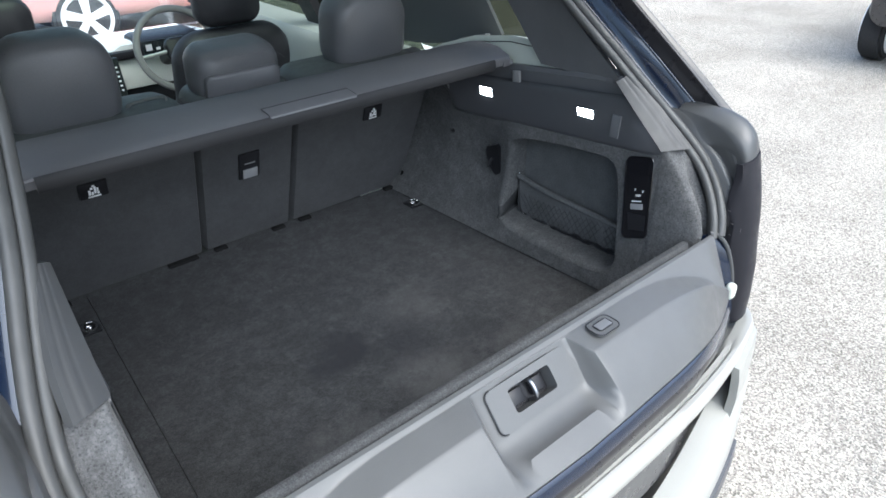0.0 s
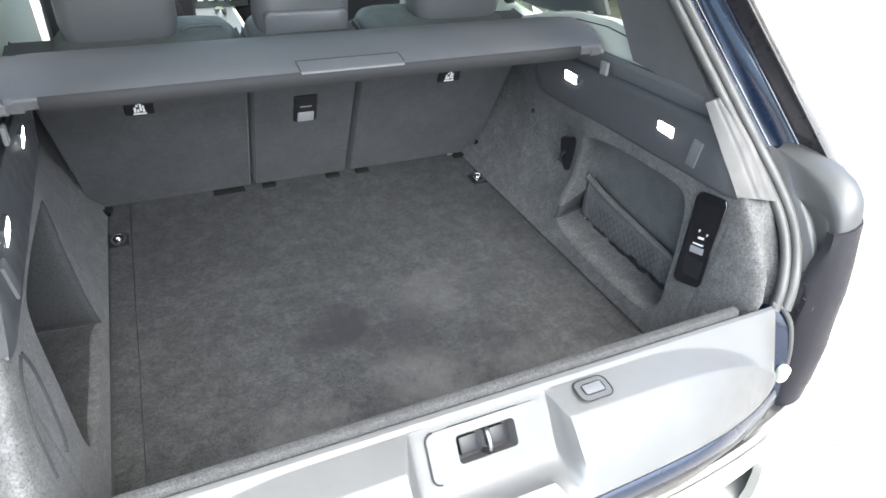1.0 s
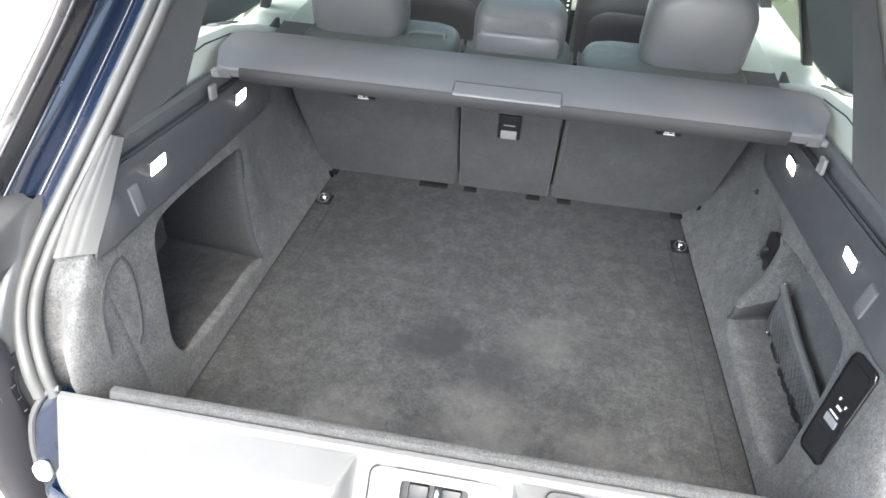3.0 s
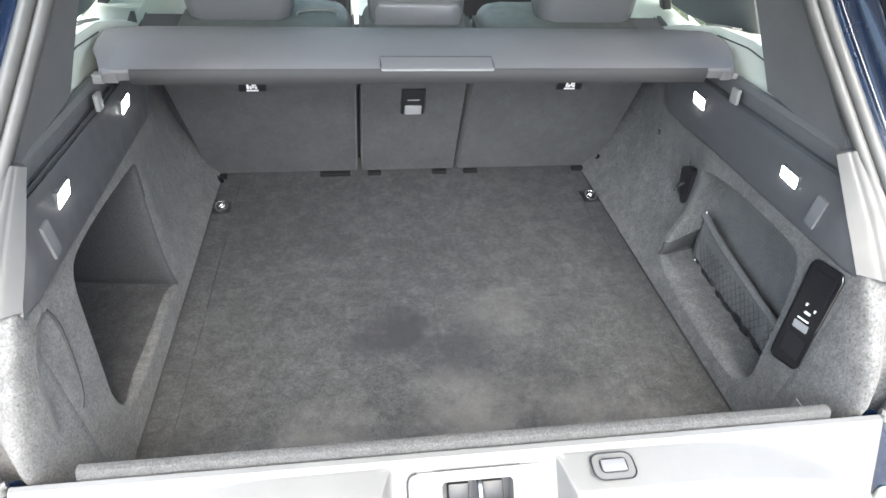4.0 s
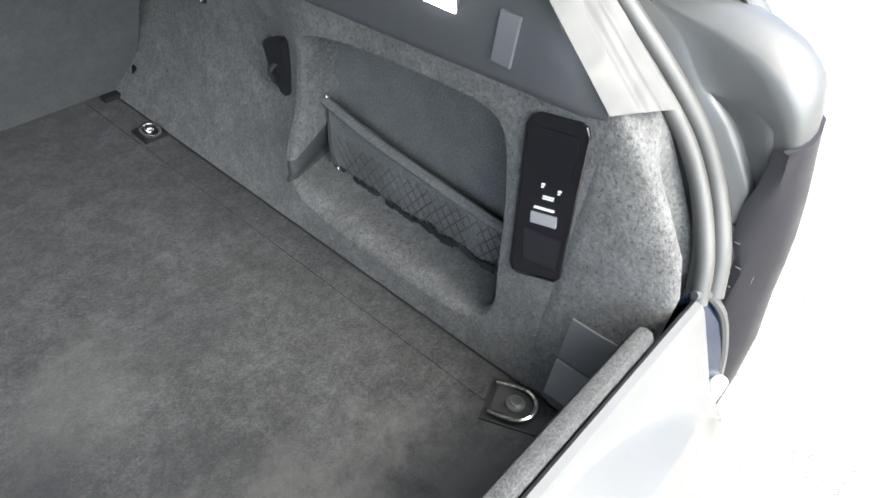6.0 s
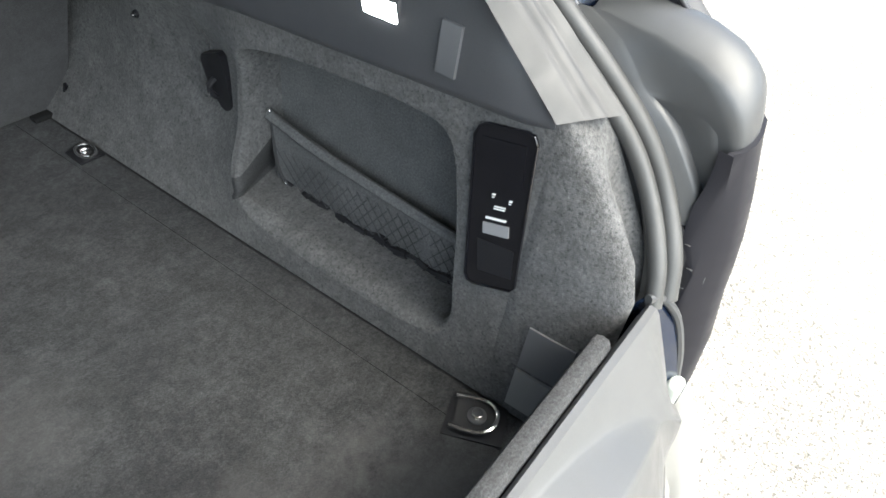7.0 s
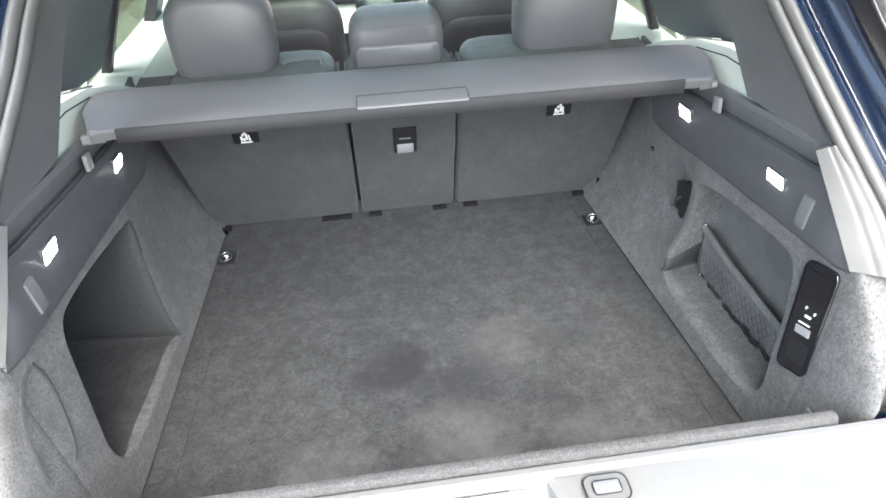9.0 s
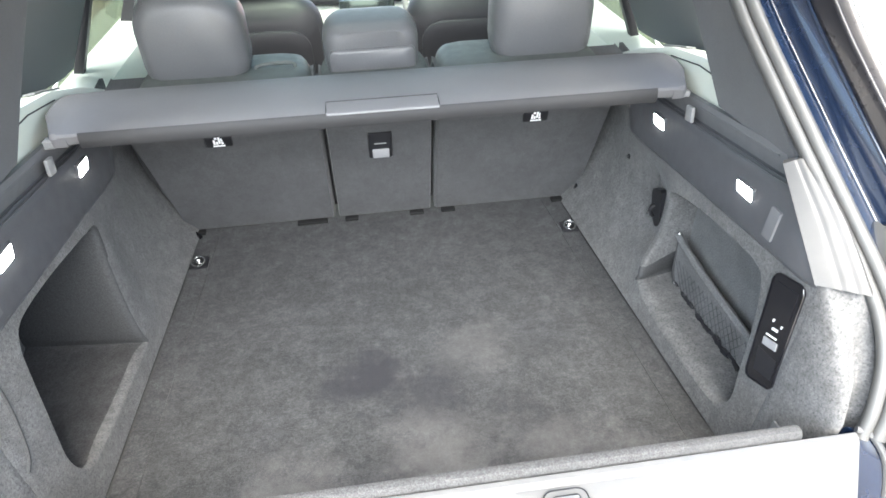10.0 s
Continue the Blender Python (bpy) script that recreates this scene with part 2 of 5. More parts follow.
def thing(name, label, category, group="", kind="", at=(0, 0, 0)):
    ob = new(name)
    ob.empty_display_size = 0.05
    ob.location = at
    return tagged(ob, label, category, group, kind)


def cube(x0, x1, y0, y1, z0, z1, r=0.0, seg=2, bm=None):
    """A box with rounded edges."""
    own = bmesh.new()
    bmesh.ops.create_cube(own, size=1)
    for v in own.verts:
        v.co = Vector(((x0 + x1) / 2 + v.co.x * (x1 - x0), (y0 + y1) / 2 + v.co.y * (y1 - y0), (z0 + z1) / 2 + v.co.z * (z1 - z0)))
    if r:
        bmesh.ops.bevel(own, geom=own.edges[:], offset=min(r, 0.49 * min(abs(x1 - x0), abs(y1 - y0), abs(z1 - z0))), segments=seg, profile=0.5, affect="EDGES")
    return join(bm, own)


def join(bm, own):
    if bm is None:
        return own
    me = bpy.data.meshes.new("joined")
    own.to_mesh(me)
    own.free()
    bm.from_mesh(me)
    bpy.data.meshes.remove(me)
    return bm


def turned(bm, m):
    bmesh.ops.transform(bm, matrix=m, verts=bm.verts)
    return bm


def slab(rows, off, bm=None):
    """A closed slab: rows of points as its face, its back moved by the vector off."""
    bm = bm or bmesh.new()
    off = Vector(off)
    a = [[bm.verts.new(p) for p in row] for row in rows]
    b = [[bm.verts.new(Vector(p) + off) for p in row] for row in rows]
    n, k = len(rows), len(rows[0])
    for i in range(n - 1):
        for j in range(k - 1):
            bm.faces.new((a[i][j], a[i][j + 1], a[i + 1][j + 1], a[i + 1][j]))
            bm.faces.new((b[i][j], b[i + 1][j], b[i + 1][j + 1], b[i][j + 1]))
    rim = [(0, j) for j in range(k)] + [(i, k - 1) for i in range(1, n)] + [(n - 1, j) for j in range(k - 2, -1, -1)] + [(i, 0) for i in range(n - 2, 0, -1)]
    for (i, j), (u, v) in zip(rim, rim[1:] + rim[:1]):
        bm.faces.new((a[i][j], b[i][j], b[u][v], a[u][v]))
    return bm


def plate(points, off, bm=None):
    """A closed plate: a polygon of points as its face, its back moved by off."""
    bm = bm or bmesh.new()
    off = Vector(off)
    a = [bm.verts.new(p) for p in points]
    b = [bm.verts.new(Vector(p) + off) for p in points]
    fa, fb = bm.faces.new(a), bm.faces.new(b[::-1])
    for i in range(len(a)):
        j = (i + 1) % len(a)
        bm.faces.new((a[i], b[i], b[j], a[j]))
    bmesh.ops.triangulate(bm, faces=[fa, fb])
    return bm


def loft(sections, bm=None, caps=True):
    """Closed loops of equally many points, joined in order."""
    bm = bm or bmesh.new()
    rings = [[bm.verts.new(p) for p in s] for s in sections]
    k = len(rings[0])
    for a, b in zip(rings, rings[1:]):
        for j in range(k):
            bm.faces.new((a[j], a[(j + 1) % k], b[(j + 1) % k], b[j]))
    if caps:
        bm.faces.new(rings[0][::-1])
        bm.faces.new(rings[-1])
    return bm


def smooth_path(points, steps=8):
    """A Catmull-Rom curve through points."""
    p = [Vector(q) for q in points]
    p = [2 * p[0] - p[1], *p, 2 * p[-1] - p[-2]]
    out = []
    for i in range(1, len(p) - 2):
        for s in range(steps):
            t = s / steps
            out.append(0.5 * ((2 * p[i]) + (p[i + 1] - p[i - 1]) * t + (2 * p[i - 1] - 5 * p[i] + 4 * p[i + 1] - p[i + 2]) * t * t
                              + (3 * p[i] - p[i - 1] - 3 * p[i + 1] + p[i + 2]) * t ** 3))
    return out + [p[-2]]


def tube(points, radius, n=10, closed=False, flat=1.0, bm=None):
    """A round bar along points."""
    pts = [Vector(q) for q in points]
    sections = []
    side = None
    for i, q in enumerate(pts):
        a = pts[i - 1] if i or closed else pts[i]
        b = pts[(i + 1) % len(pts)] if i < len(pts) - 1 or closed else pts[i]
        d = (b - a).normalized()
        if side is None:
            side = d.cross(Vector((0, 0, 1)) if abs(d.z) < 0.9 else Vector((1, 0, 0))).normalized()
        side = (side - d * side.dot(d)).normalized()
        up = d.cross(side)
        sections.append([q + radius * (math.cos(2 * math.pi * j / n) * side + flat * math.sin(2 * math.pi * j / n) * up) for j in range(n)])
    if closed:
        sections.append(sections[0])
        bm = loft(sections, bm, caps=False)
        bmesh.ops.remove_doubles(bm, verts=bm.verts, dist=1e-6)
        return bm
    return loft(sections, bm)


def cylinder(center, axis, radius, length, n=24, r=0.0, bm=None):
    own = bmesh.new()
    bmesh.ops.create_cone(own, cap_ends=True, segments=n, radius1=radius, radius2=radius, depth=length)
    if r:
        bmesh.ops.bevel(own, geom=[e for e in own.edges if len(e.link_faces) == 2 and e.calc_face_angle() > 1.0], offset=r, segments=2, affect="EDGES")
    turned(own, Matrix.Translation(center) @ Vector((0, 0, 1)).rotation_difference(Vector(axis)).to_matrix().to_4x4())
    return join(bm, own)


def rounded(w, h, r, n=5):
    """A rounded rectangle round the origin, as 2D points."""
    out = []
    for cx, cy, a0 in ((w / 2 - r, h / 2 - r, 0), (-w / 2 + r, h / 2 - r, 90), (-w / 2 + r, -h / 2 + r, 180), (w / 2 - r, -h / 2 + r, 270)):
        for i in range(n + 1):
            a = radians(a0 + 90 * i / n)
            out.append((cx + r * math.cos(a), cy + r * math.sin(a)))
    return out


def pillow(w, h, d, r, n=6, puff=0.25, levels=7):
    """A cushion w wide (x), h high (z), d deep (y), rounded all over, round the origin."""
    sections = []
    for i in range(levels):
        a = -1 + 2 * i / (levels - 1)
        k = math.sqrt(max(0.0, 1 - abs(a) ** 2.6))
        s = 1 - puff * (1 - k)
        loop = rounded(w * s, h * s, r * s, n)
        sections.append([(x, a * d / 2, z) for x, z in loop])
    return loft(sections)


def lerp(a, b, t):
    return a + (b - a) * t


def soft(a, b, x):
    t = max(0.0, min(1.0, (x - a) / (b - a)))
    return t * t * (3 - 2 * t)


FLOOR = 0.80


def floor_edge(y):
    return 0.600 - 0.045 * y


def wall_x(y, z, s=1):
    """How far out the side lining stands at a height; it bulges over the wheel arch."""
    base, u = floor_edge(y), z - FLOOR
    flat = base + (0.630 - base) * u / 0.41
    arch = base + 0.60 * u - 1.15 * u * u + 0.17 * u * soft(0.8, 1.08, y)
    if s < 0:
        return lerp(flat, arch, soft(0.62, 0.80, y))
    dish = 0.024 * soft(0.56, 0.62, y) * (1 - soft(0.76, 0.92, y)) * soft(0.90, 0.99, z) * (1 - soft(1.06, 1.14, z))
    return lerp(flat, arch, soft(0.56, 0.72, y)) + dish


CORNER_Z = (FLOOR, 0.93, 1.06, 1.10, 1.125, 1.152, 1.18, 1.20, 1.22, 1.236)


def corner_line(z, s=1):
    """The lining round its rear corner at a height: a ridge, then a hollow towards the seal."""
    xe = float(np.interp(z, (FLOOR, 1.06, 1.10, 1.152, 1.20, 1.225, 1.240), (0.680, 0.684, 0.700, 0.708, 0.700, 0.694, 0.690)))
    ye = float(np.interp(z, (FLOOR, 1.06, 1.10, 1.152, 1.20, 1.225, 1.240), (-0.030, -0.026, -0.002, 0.036, 0.062, 0.082, 0.104)))
    x0 = wall_x(0.10, z, s)
    w = soft(1.215, 1.14, z)
    yr = max(-0.034, min(0.094, ye - 0.016 * w))
    line = [(x0, 0.10), (x0 + 0.003, lerp(0.10, yr, 0.55)), (lerp(x0, xe, 0.13), lerp(0.10, yr, 0.90)), (lerp(x0, xe, 0.30), yr), (lerp(x0, xe, 0.48), yr + 0.013 * w), (lerp(x0, xe, 0.70), yr + 0.030 * w), (lerp(x0, xe, 0.90), max(ye, yr + 0.018 * w)), (xe, ye)]
    return smooth_path([(a, b, 0) for a, b in line], 4)


def band_low(y):
    return 1.212 - 0.095 * (y - 0.15) + 0.30 * soft(0.80, 0.93, y) ** 3


# ---- ground ----
bm = bmesh.new()
bmesh.ops.create_grid(bm, x_segments=60, y_segments=60, size=300)
tagged(part("ground", bm, M_GROUND, smooth=False), "pale speckled gravel-topped asphalt of a car park", "ground", kind="structure")

# ---- boot floor ----
floor = thing("floor", "worn dark grey carpet over the boot floor", "floor", kind="structure")
fx = lambda s, y: s * (floor_edge(y) - 0.058)
rows = [[(lerp(fx(-1, y), fx(1, y), i / 10), y, FLOOR) for i in range(11)] for y in (-0.03, 0.1, 0.35, 0.6, 0.85, 1.0, 1.125)]
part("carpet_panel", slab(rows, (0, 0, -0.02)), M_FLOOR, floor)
for s in (-1, 1):
    rows = [[(s * (floor_edge(y) - 0.0565), y, FLOOR - 0.001), (s * (floor_edge(y) - 0.03), y, FLOOR - 0.001), (s * (floor_edge(y) - 0.004), y, FLOOR - 0.001)]
            for y in (-0.03, 0.1, 0.35, 0.6, 0.85, 1.0, 1.125)]
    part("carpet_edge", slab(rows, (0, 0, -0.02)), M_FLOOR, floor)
    rows = [[(s * (floor_edge(y) - 0.006), y, FLOOR - 0.006), (s * (floor_edge(y) + 0.012), y, FLOOR - 0.006)] for y in (-0.03, 0.3, 0.7, 1.125)]
    part("floor_joint", slab(rows, (0, 0, -0.01)), M_GAP, floor, "black joint beside the carpet")


# ---- side lining ----
def side_wall(s, name):
    wall = thing(name, "grey carpeted boot side lining with an open storage recess", "boot lining", kind="structure")
    # opening of the recess in the lining (y, z), the roundness of its lip, and the far end of its inside (y, z)
    if s > 0:
        deep = 0.712
        edge = [(0.192, 0.856, 0.024, 0.165, 0.862), (0.171, 0.900, 0.007, 0.158, 0.905), (0.178, 0.962, 0.006, 0.160, 0.962), (0.190, 1.05, 0.006, 0.165, 1.05),
                (0.203, 1.11, 0.006, 0.170, 1.115), (0.212, 1.138, 0.006, 0.175, 1.150), (0.228, 1.160, 0.006, 0.190, 1.178), (0.262, 1.170, 0.006, 0.240, 1.185),
                (0.34, 1.166, 0.006, 0.34, 1.182), (0.45, 1.155, 0.006, 0.45, 1.170), (0.53, 1.142, 0.006, 0.55, 1.155), (0.582, 1.127, 0.008, 0.592, 1.135),
                (0.604, 1.10, 0.010, 0.600, 1.10), (0.612, 1.06, 0.012, 0.603, 1.05), (0.615, 1.03, 0.012, 0.604, 1.01), (0.612, 0.985, 0.012, 0.605, 0.975),
                (0.596, 0.908, 0.010, 0.606, 0.955), (0.588, 0.888, 0.008, 0.622, 0.905), (0.592, 0.870, 0.014, 0.625, 0.862), (0.55, 0.848, 0.028, 0.55, 0.860),
                (0.45, 0.838, 0.038, 0.45, 0.860), (0.35, 0.836, 0.040, 0.35, 0.862), (0.25, 0.840, 0.036, 0.25, 0.866)]
        front_from, ledge_from = 11, 18
    else:
        deep = 0.87
        edge = [(0.232, 0.868, 0.012, 0.210, 0.826), (0.205, 0.900, 0.007, 0.185, 0.890), (0.196, 0.942, 0.006, 0.180, 0.940), (0.206, 0.99, 0.006, 0.185, 0.99),
                (0.222, 1.05, 0.006, 0.190, 1.05), (0.238, 1.11, 0.006, 0.200, 1.11), (0.252, 1.15, 0.006, 0.210, 1.15), (0.275, 1.175, 0.006, 0.240, 1.185),
                (0.32, 1.181, 0.006, 0.31, 1.190), (0.42, 1.174, 0.006, 0.42, 1.185), (0.54, 1.158, 0.006, 0.55, 1.170), (0.61, 1.147, 0.008, 0.650, 1.150),
                (0.637, 1.128, 0.012, 0.668, 1.12), (0.616, 1.065, 0.016, 0.655, 1.06), (0.600, 1.00, 0.016, 0.645, 1.00), (0.588, 0.93, 0.016, 0.638, 0.92),
                (0.588, 0.875, 0.014, 0.632, 0.85), (0.592, 0.842, 0.012, 0.628, 0.828), (0.54, 0.842, 0.020, 0.54, 0.824), (0.42, 0.846, 0.020, 0.42, 0.824), (0.30, 0.855, 0.020, 0.30, 0.825)]
        front_from, ledge_from = 11, 17
    on = lambda y, z: (s * wall_x(y, z, s), y, z)
    steps = 4
    turn = edge[-1:] + edge + edge[:2]
    loop = smooth_path([(y, z, r) for y, z, r, _, _ in turn], steps)[steps:-steps - 1]
    far = smooth_path([(y, z, 0) for _, _, _, y, z in turn], steps)[steps:-steps - 1]
    n = len(loop)
    top_of = lambda y: min(1.27, band_low(y) + 0.012)
    y_lo, y_hi = 0.10, 0.72
    mid = Vector((0.38, 1.01))
    outer = []
    for p in loop:
        d = Vector((p.x, p.y)) - mid
        k = 1.0
        while k < 20:
            q = mid + d * k
            if not (y_lo < q.x < y_hi and FLOOR < q.y < top_of(q.x)):
                break
            k += 0.004
        outer.append(Vector((min(max(q.x, y_lo), y_hi), min(max(q.y, FLOOR), top_of(min(max(q.x, y_lo), y_hi))))))
    for cy, cz in ((y_lo, FLOOR), (y_hi, FLOOR), (y_hi, top_of(y_hi)), (y_lo, top_of(y_lo))):
        k = min(range(n), key=lambda i: (outer[i] - Vector((cy, cz))).length)
        outer[k] = Vector((cy, cz))
    loops = [[on(lerp(p.x, q.x, t), lerp(p.y, q.y, t)) for p, q in zip(loop, outer)] for t in (1, 0.75, 0.5, 0.25, 0.1, 0)]
    lip = []
    for a in (15, 30, 45, 60, 75, 90):
        ring = []
        for i, p in enumerate(loop):
            e = loop[(i + 1) % n] - loop[i - 1]
            inw = Vector((-e.y, e.x)).normalized()
            if inw.dot(mid - Vector((p.x, p.y))) < 0:
                inw = -inw
            sn, cs = math.sin(radians(a)), math.cos(radians(a))
            ring.append((s * (wall_x(p.x, p.y, s) + p.z * (1 - cs)), p.x + inw.x * p.z * sn * 0.6, p.y + inw.y * p.z * sn * 0.6))
        lip.append(ring)
    lining = bmesh.new()
    loft([[Vector(p) for p in ring] for ring in loops], lining, caps=False)
    loft([[Vector(p) + Vector((s * 0.012, 0, 0)) for p in ring] for ring in (loops[0], loops[2])], lining, caps=False)
    part("side_carpet", lining, M_CARPET, wall, angle=60)
    # inside of the recess, from its lip to its back
    def inside(name, i0, i1, mat, lab="", whole=False, rolled=False):
        rows = []
        for i in range(i0, i1 + 1):
            p, q = Vector(lip[-1][i % n]), Vector((s * deep, far[i % n].x, far[i % n].y))
            roll = [Vector(ring[i % n]) for ring in [loops[-1]] + lip[:-1]]
            if rolled:
                rows.append(roll + [p])
            else:
                rows.append((roll if whole else []) + [p.lerp(q, t) for t in (0, 0.1, 0.35, 0.7, 1)])
        c = Vector((s * 0.66, mid.x, mid.y))
        away = (rows[len(rows) // 2][2] - c).normalized() * 0.008
        part(name, slab(rows, (0, away.y, away.z)), mat, wall, lab, angle=60)
    k_front, k_ledge = front_from * steps, ledge_from * steps
    # left side takes the darker copy, which paints in the recess shade
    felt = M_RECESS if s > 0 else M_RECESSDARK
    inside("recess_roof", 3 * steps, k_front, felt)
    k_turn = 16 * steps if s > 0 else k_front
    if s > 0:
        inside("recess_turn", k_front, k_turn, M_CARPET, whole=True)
    # front face darkened by its colour to stand for the undercut's shade
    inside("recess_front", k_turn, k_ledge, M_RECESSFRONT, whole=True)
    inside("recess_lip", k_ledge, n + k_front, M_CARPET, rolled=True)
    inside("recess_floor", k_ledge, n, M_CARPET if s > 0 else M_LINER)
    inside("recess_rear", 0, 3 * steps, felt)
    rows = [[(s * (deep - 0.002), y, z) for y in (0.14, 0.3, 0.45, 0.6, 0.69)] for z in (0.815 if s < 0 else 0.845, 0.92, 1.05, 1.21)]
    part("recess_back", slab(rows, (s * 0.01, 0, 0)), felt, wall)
    # wheel arch ahead of the recess
    rows = []
    for y in (0.7195, 0.76, 0.80, 0.84, 0.88, 0.92, 0.96, 1.0, 1.06, 1.13):
        rows.append([on(y, lerp(FLOOR, top_of(y), t)) for t in (0, 0.1, 0.2, 0.35, 0.5, 0.65, 0.8, 0.9, 1)])
    part("arch_carpet", slab(rows, (s * 0.012, 0, 0)), M_CARPET, wall)
    part("front_lining", slab([[(s * 0.653, 0.86, z), (s * 0.668, 0.95, z), (s * 0.690, 1.06, z), (s * 0.70, 1.16, z)] for z in (1.05, 1.20, 1.27)], (s * 0.01, 0, 0)), M_CARPET, wall)
    part("front_closing", slab([[(s * 0.56, 1.135, z), (s * 0.72, 1.135, z)] for z in (FLOOR, 1.22)], (0, 0.01, 0)), M_SEATBACK, wall)
    # rounded rear corner of the lining, up to the seal
    rows = [[(s * p.x, p.y, z) for p in corner_line(z, s)] for z in CORNER_Z]
    part("corner_carpet", slab(rows, (s * 0.006, 0.008, 0)), M_CARPET, wall)
    if s > 0:
        hem_z = lambda y: lerp(0.872, 0.857, soft(0.22, 0.5, y))
        rows = []
        for t, x in ((0.0, 0.684), (0.25, 0.680), (0.5, 0.678), (0.8, 0.678), (1.0, 0.680)):
            rows.append([(s * (x + 0.003 * math.sin(40 * y)), y, lerp(hem_z(y) - 0.004, lerp(0.955, 0.982, (y - 0.17) / 0.43), t)) for y in [0.17 + 0.0355 * i for i in range(13)]])
        part("net_pocket", slab(rows, (s * 0.003, 0, 0)), M_RECESS, wall, "grey elastic pocket across the recess")
        part("pocket_hem", tube(smooth_path([(s * 0.677, 0.600, 0.985), (s * 0.675, 0.50, 0.972), (s * 0.676, 0.35, 0.963), (s * 0.679, 0.17, 0.955)], 5), 0.009, 8), M_RECESS, wall)
        net = bmesh.new()
        for k in range(-6, 20):
            for d in (-1, 1):
                y0 = 0.18 + 0.02 * k
                a, b = (y0, hem_z(y0)), (y0 + d * 0.05, hem_z(y0) + 0.075)
                if 0.17 < min(a[0], b[0]) and max(a[0], b[0]) < 0.60:
                    tube([(s * 0.679, a[0], a[1] + 0.004), (s * 0.6745, b[0], b[1])], 0.0009, 4, bm=net)
        tagged(part("elastic_net", net, M_RECESSDARK, wall, "dark elastic net strands"), kind="stuff")
        hem = [Vector((s * (0.680 + 0.0015 * math.sin(y * 70)), y, hem_z(y) + 0.003 * math.sin(y * 90))) for y in [0.175 + 0.0104 * i for i in range(40)]]
        part("net_hem", tube(hem, 0.005, 6), M_BLACK, wall)
        for k in range(1, 38, 4):
            part("hem_knot", tube(hem[k:k + 3], 0.008, 6), M_BLACK, wall)
        part("net_cord", tube(smooth_path([(s * 0.680, 0.580, 0.862), (s * 0.676, 0.588, 0.89), (s * 0.677, 0.592, 0.94), (s * 0.680, 0.597, 0.99)], 5), 0.0035, 6), M_GAP, wall)
    # dark upper trim with a ledge
    rows = []
    for y in (0.104, 0.135, 0.2, 0.3, 0.4, 0.5, 0.6, 0.7, 0.8, 0.84, 0.87, 0.90):
        zt = 1.375 - 0.11 * (y - 0.25)
        zl = min(band_low(y), zt - 0.09)
        rows.append([(s * 0.632, y, zl - 0.004), (s * 0.625, y, zl + 0.004), (s * 0.622, y, zl + 0.012), (s * 0.627, y, lerp(zl, zt, 0.35)), (s * 0.631, y, lerp(zl, zt, 0.6)),
                     (s * 0.632, y, zt - 0.054), (s * 0.636, y, zt - 0.0495), (s * 0.642, y, zt - 0.053), (s * 0.654, y, zt - 0.064), (s * 0.657, y, zt - 0.048), (s * 0.651, y, zt - 0.026), (s * 0.648, y, zt - 0.012), (s * 0.650, y, zt - 0.004)])
    for k, row in enumerate(rows):
        if k < 2:
            y = row[0][1]
            for j, p in enumerate(row):
                lim = 0.1 + 1.08 * (p[2] - 1.23)
                row[j] = (p[0] + (0 if k else s * 0.006), max(p[1], lim + (0.012 if k else 0.005)), p[2])
        else:
            for j, p in enumerate(row):
                lim = 0.1 + 1.08 * (p[2] - 1.23)
                row[j] = (p[0], max(p[1], lim + 0.008 + 0.002 * k), p[2])
    part("upper_trim", slab([row[:10] for row in rows], (s * 0.012, 0, 0)), M_DARKPLASTIC, wall, "dark slate moulded plastic band")
    part("trim_ledge", slab([[(x - s * 0.001, y, z) for x, y, z in row[9:]] for row in rows], (s * 0.012, 0, 0)), M_TAB, wall, "paler moulded ledge above the dark band")
    # quarter panel above, leaning inwards
    rows = []
    for i in range(9):
        z = lerp(1.352, 1.74, i / 8)
        y0 = 0.1 + 1.08 * (z - 1.23) + 0.01
        y1 = 0.513 + (z - 1.352) * 0.70
        x = 0.648 - 0.17 * (z - 1.352) - 0.10 * (z - 1.352) ** 2
        rows.append([(s * (x + 0.012 * t * (1 - t)), lerp(y0, y1, t), z) for t in (0, 0.25, 0.5, 0.75, 1)])
    part("quarter_panel", slab(rows, (s * 0.015, 0, 0)), M_QUARTER, wall, "charcoal cloth-covered pillar panel")
    part("trim_tab", slab([[(s * x, y, z) for y in (0.224, 0.2365, 0.249)] for z, x in ((1.229, 0.6195), (1.231, 0.6190), (1.258, 0.6215), (1.283, 0.6240), (1.285, 0.6250))], (s * 0.006, 0, 0)), M_TAB, wall, "small grey blanking cap")
    part("trim_clip", turned(cube(-0.004, 0.004, -0.014, 0.014, -0.016, 0.016, 0.002), Matrix.Translation((s * 0.634, 0.588, 1.305)) @ pose(0, 0, 0, -8, 0, 0)), M_CLIP, wall, "pale grey clip tab")
    bead = [(s * 0.651, y, 1.375 - 0.11 * (y - 0.25) - 0.016) for y in (0.30, 0.38, 0.46, 0.54, 0.575)]
    part("trim_bead", tube(smooth_path(bead, 3), 0.0045, 8), M_TAB, wall, "paler raised bead along the ledge")
    return wall


wall_left, wall_right = side_wall(-1, "wall_left"), side_wall(1, "wall_right")
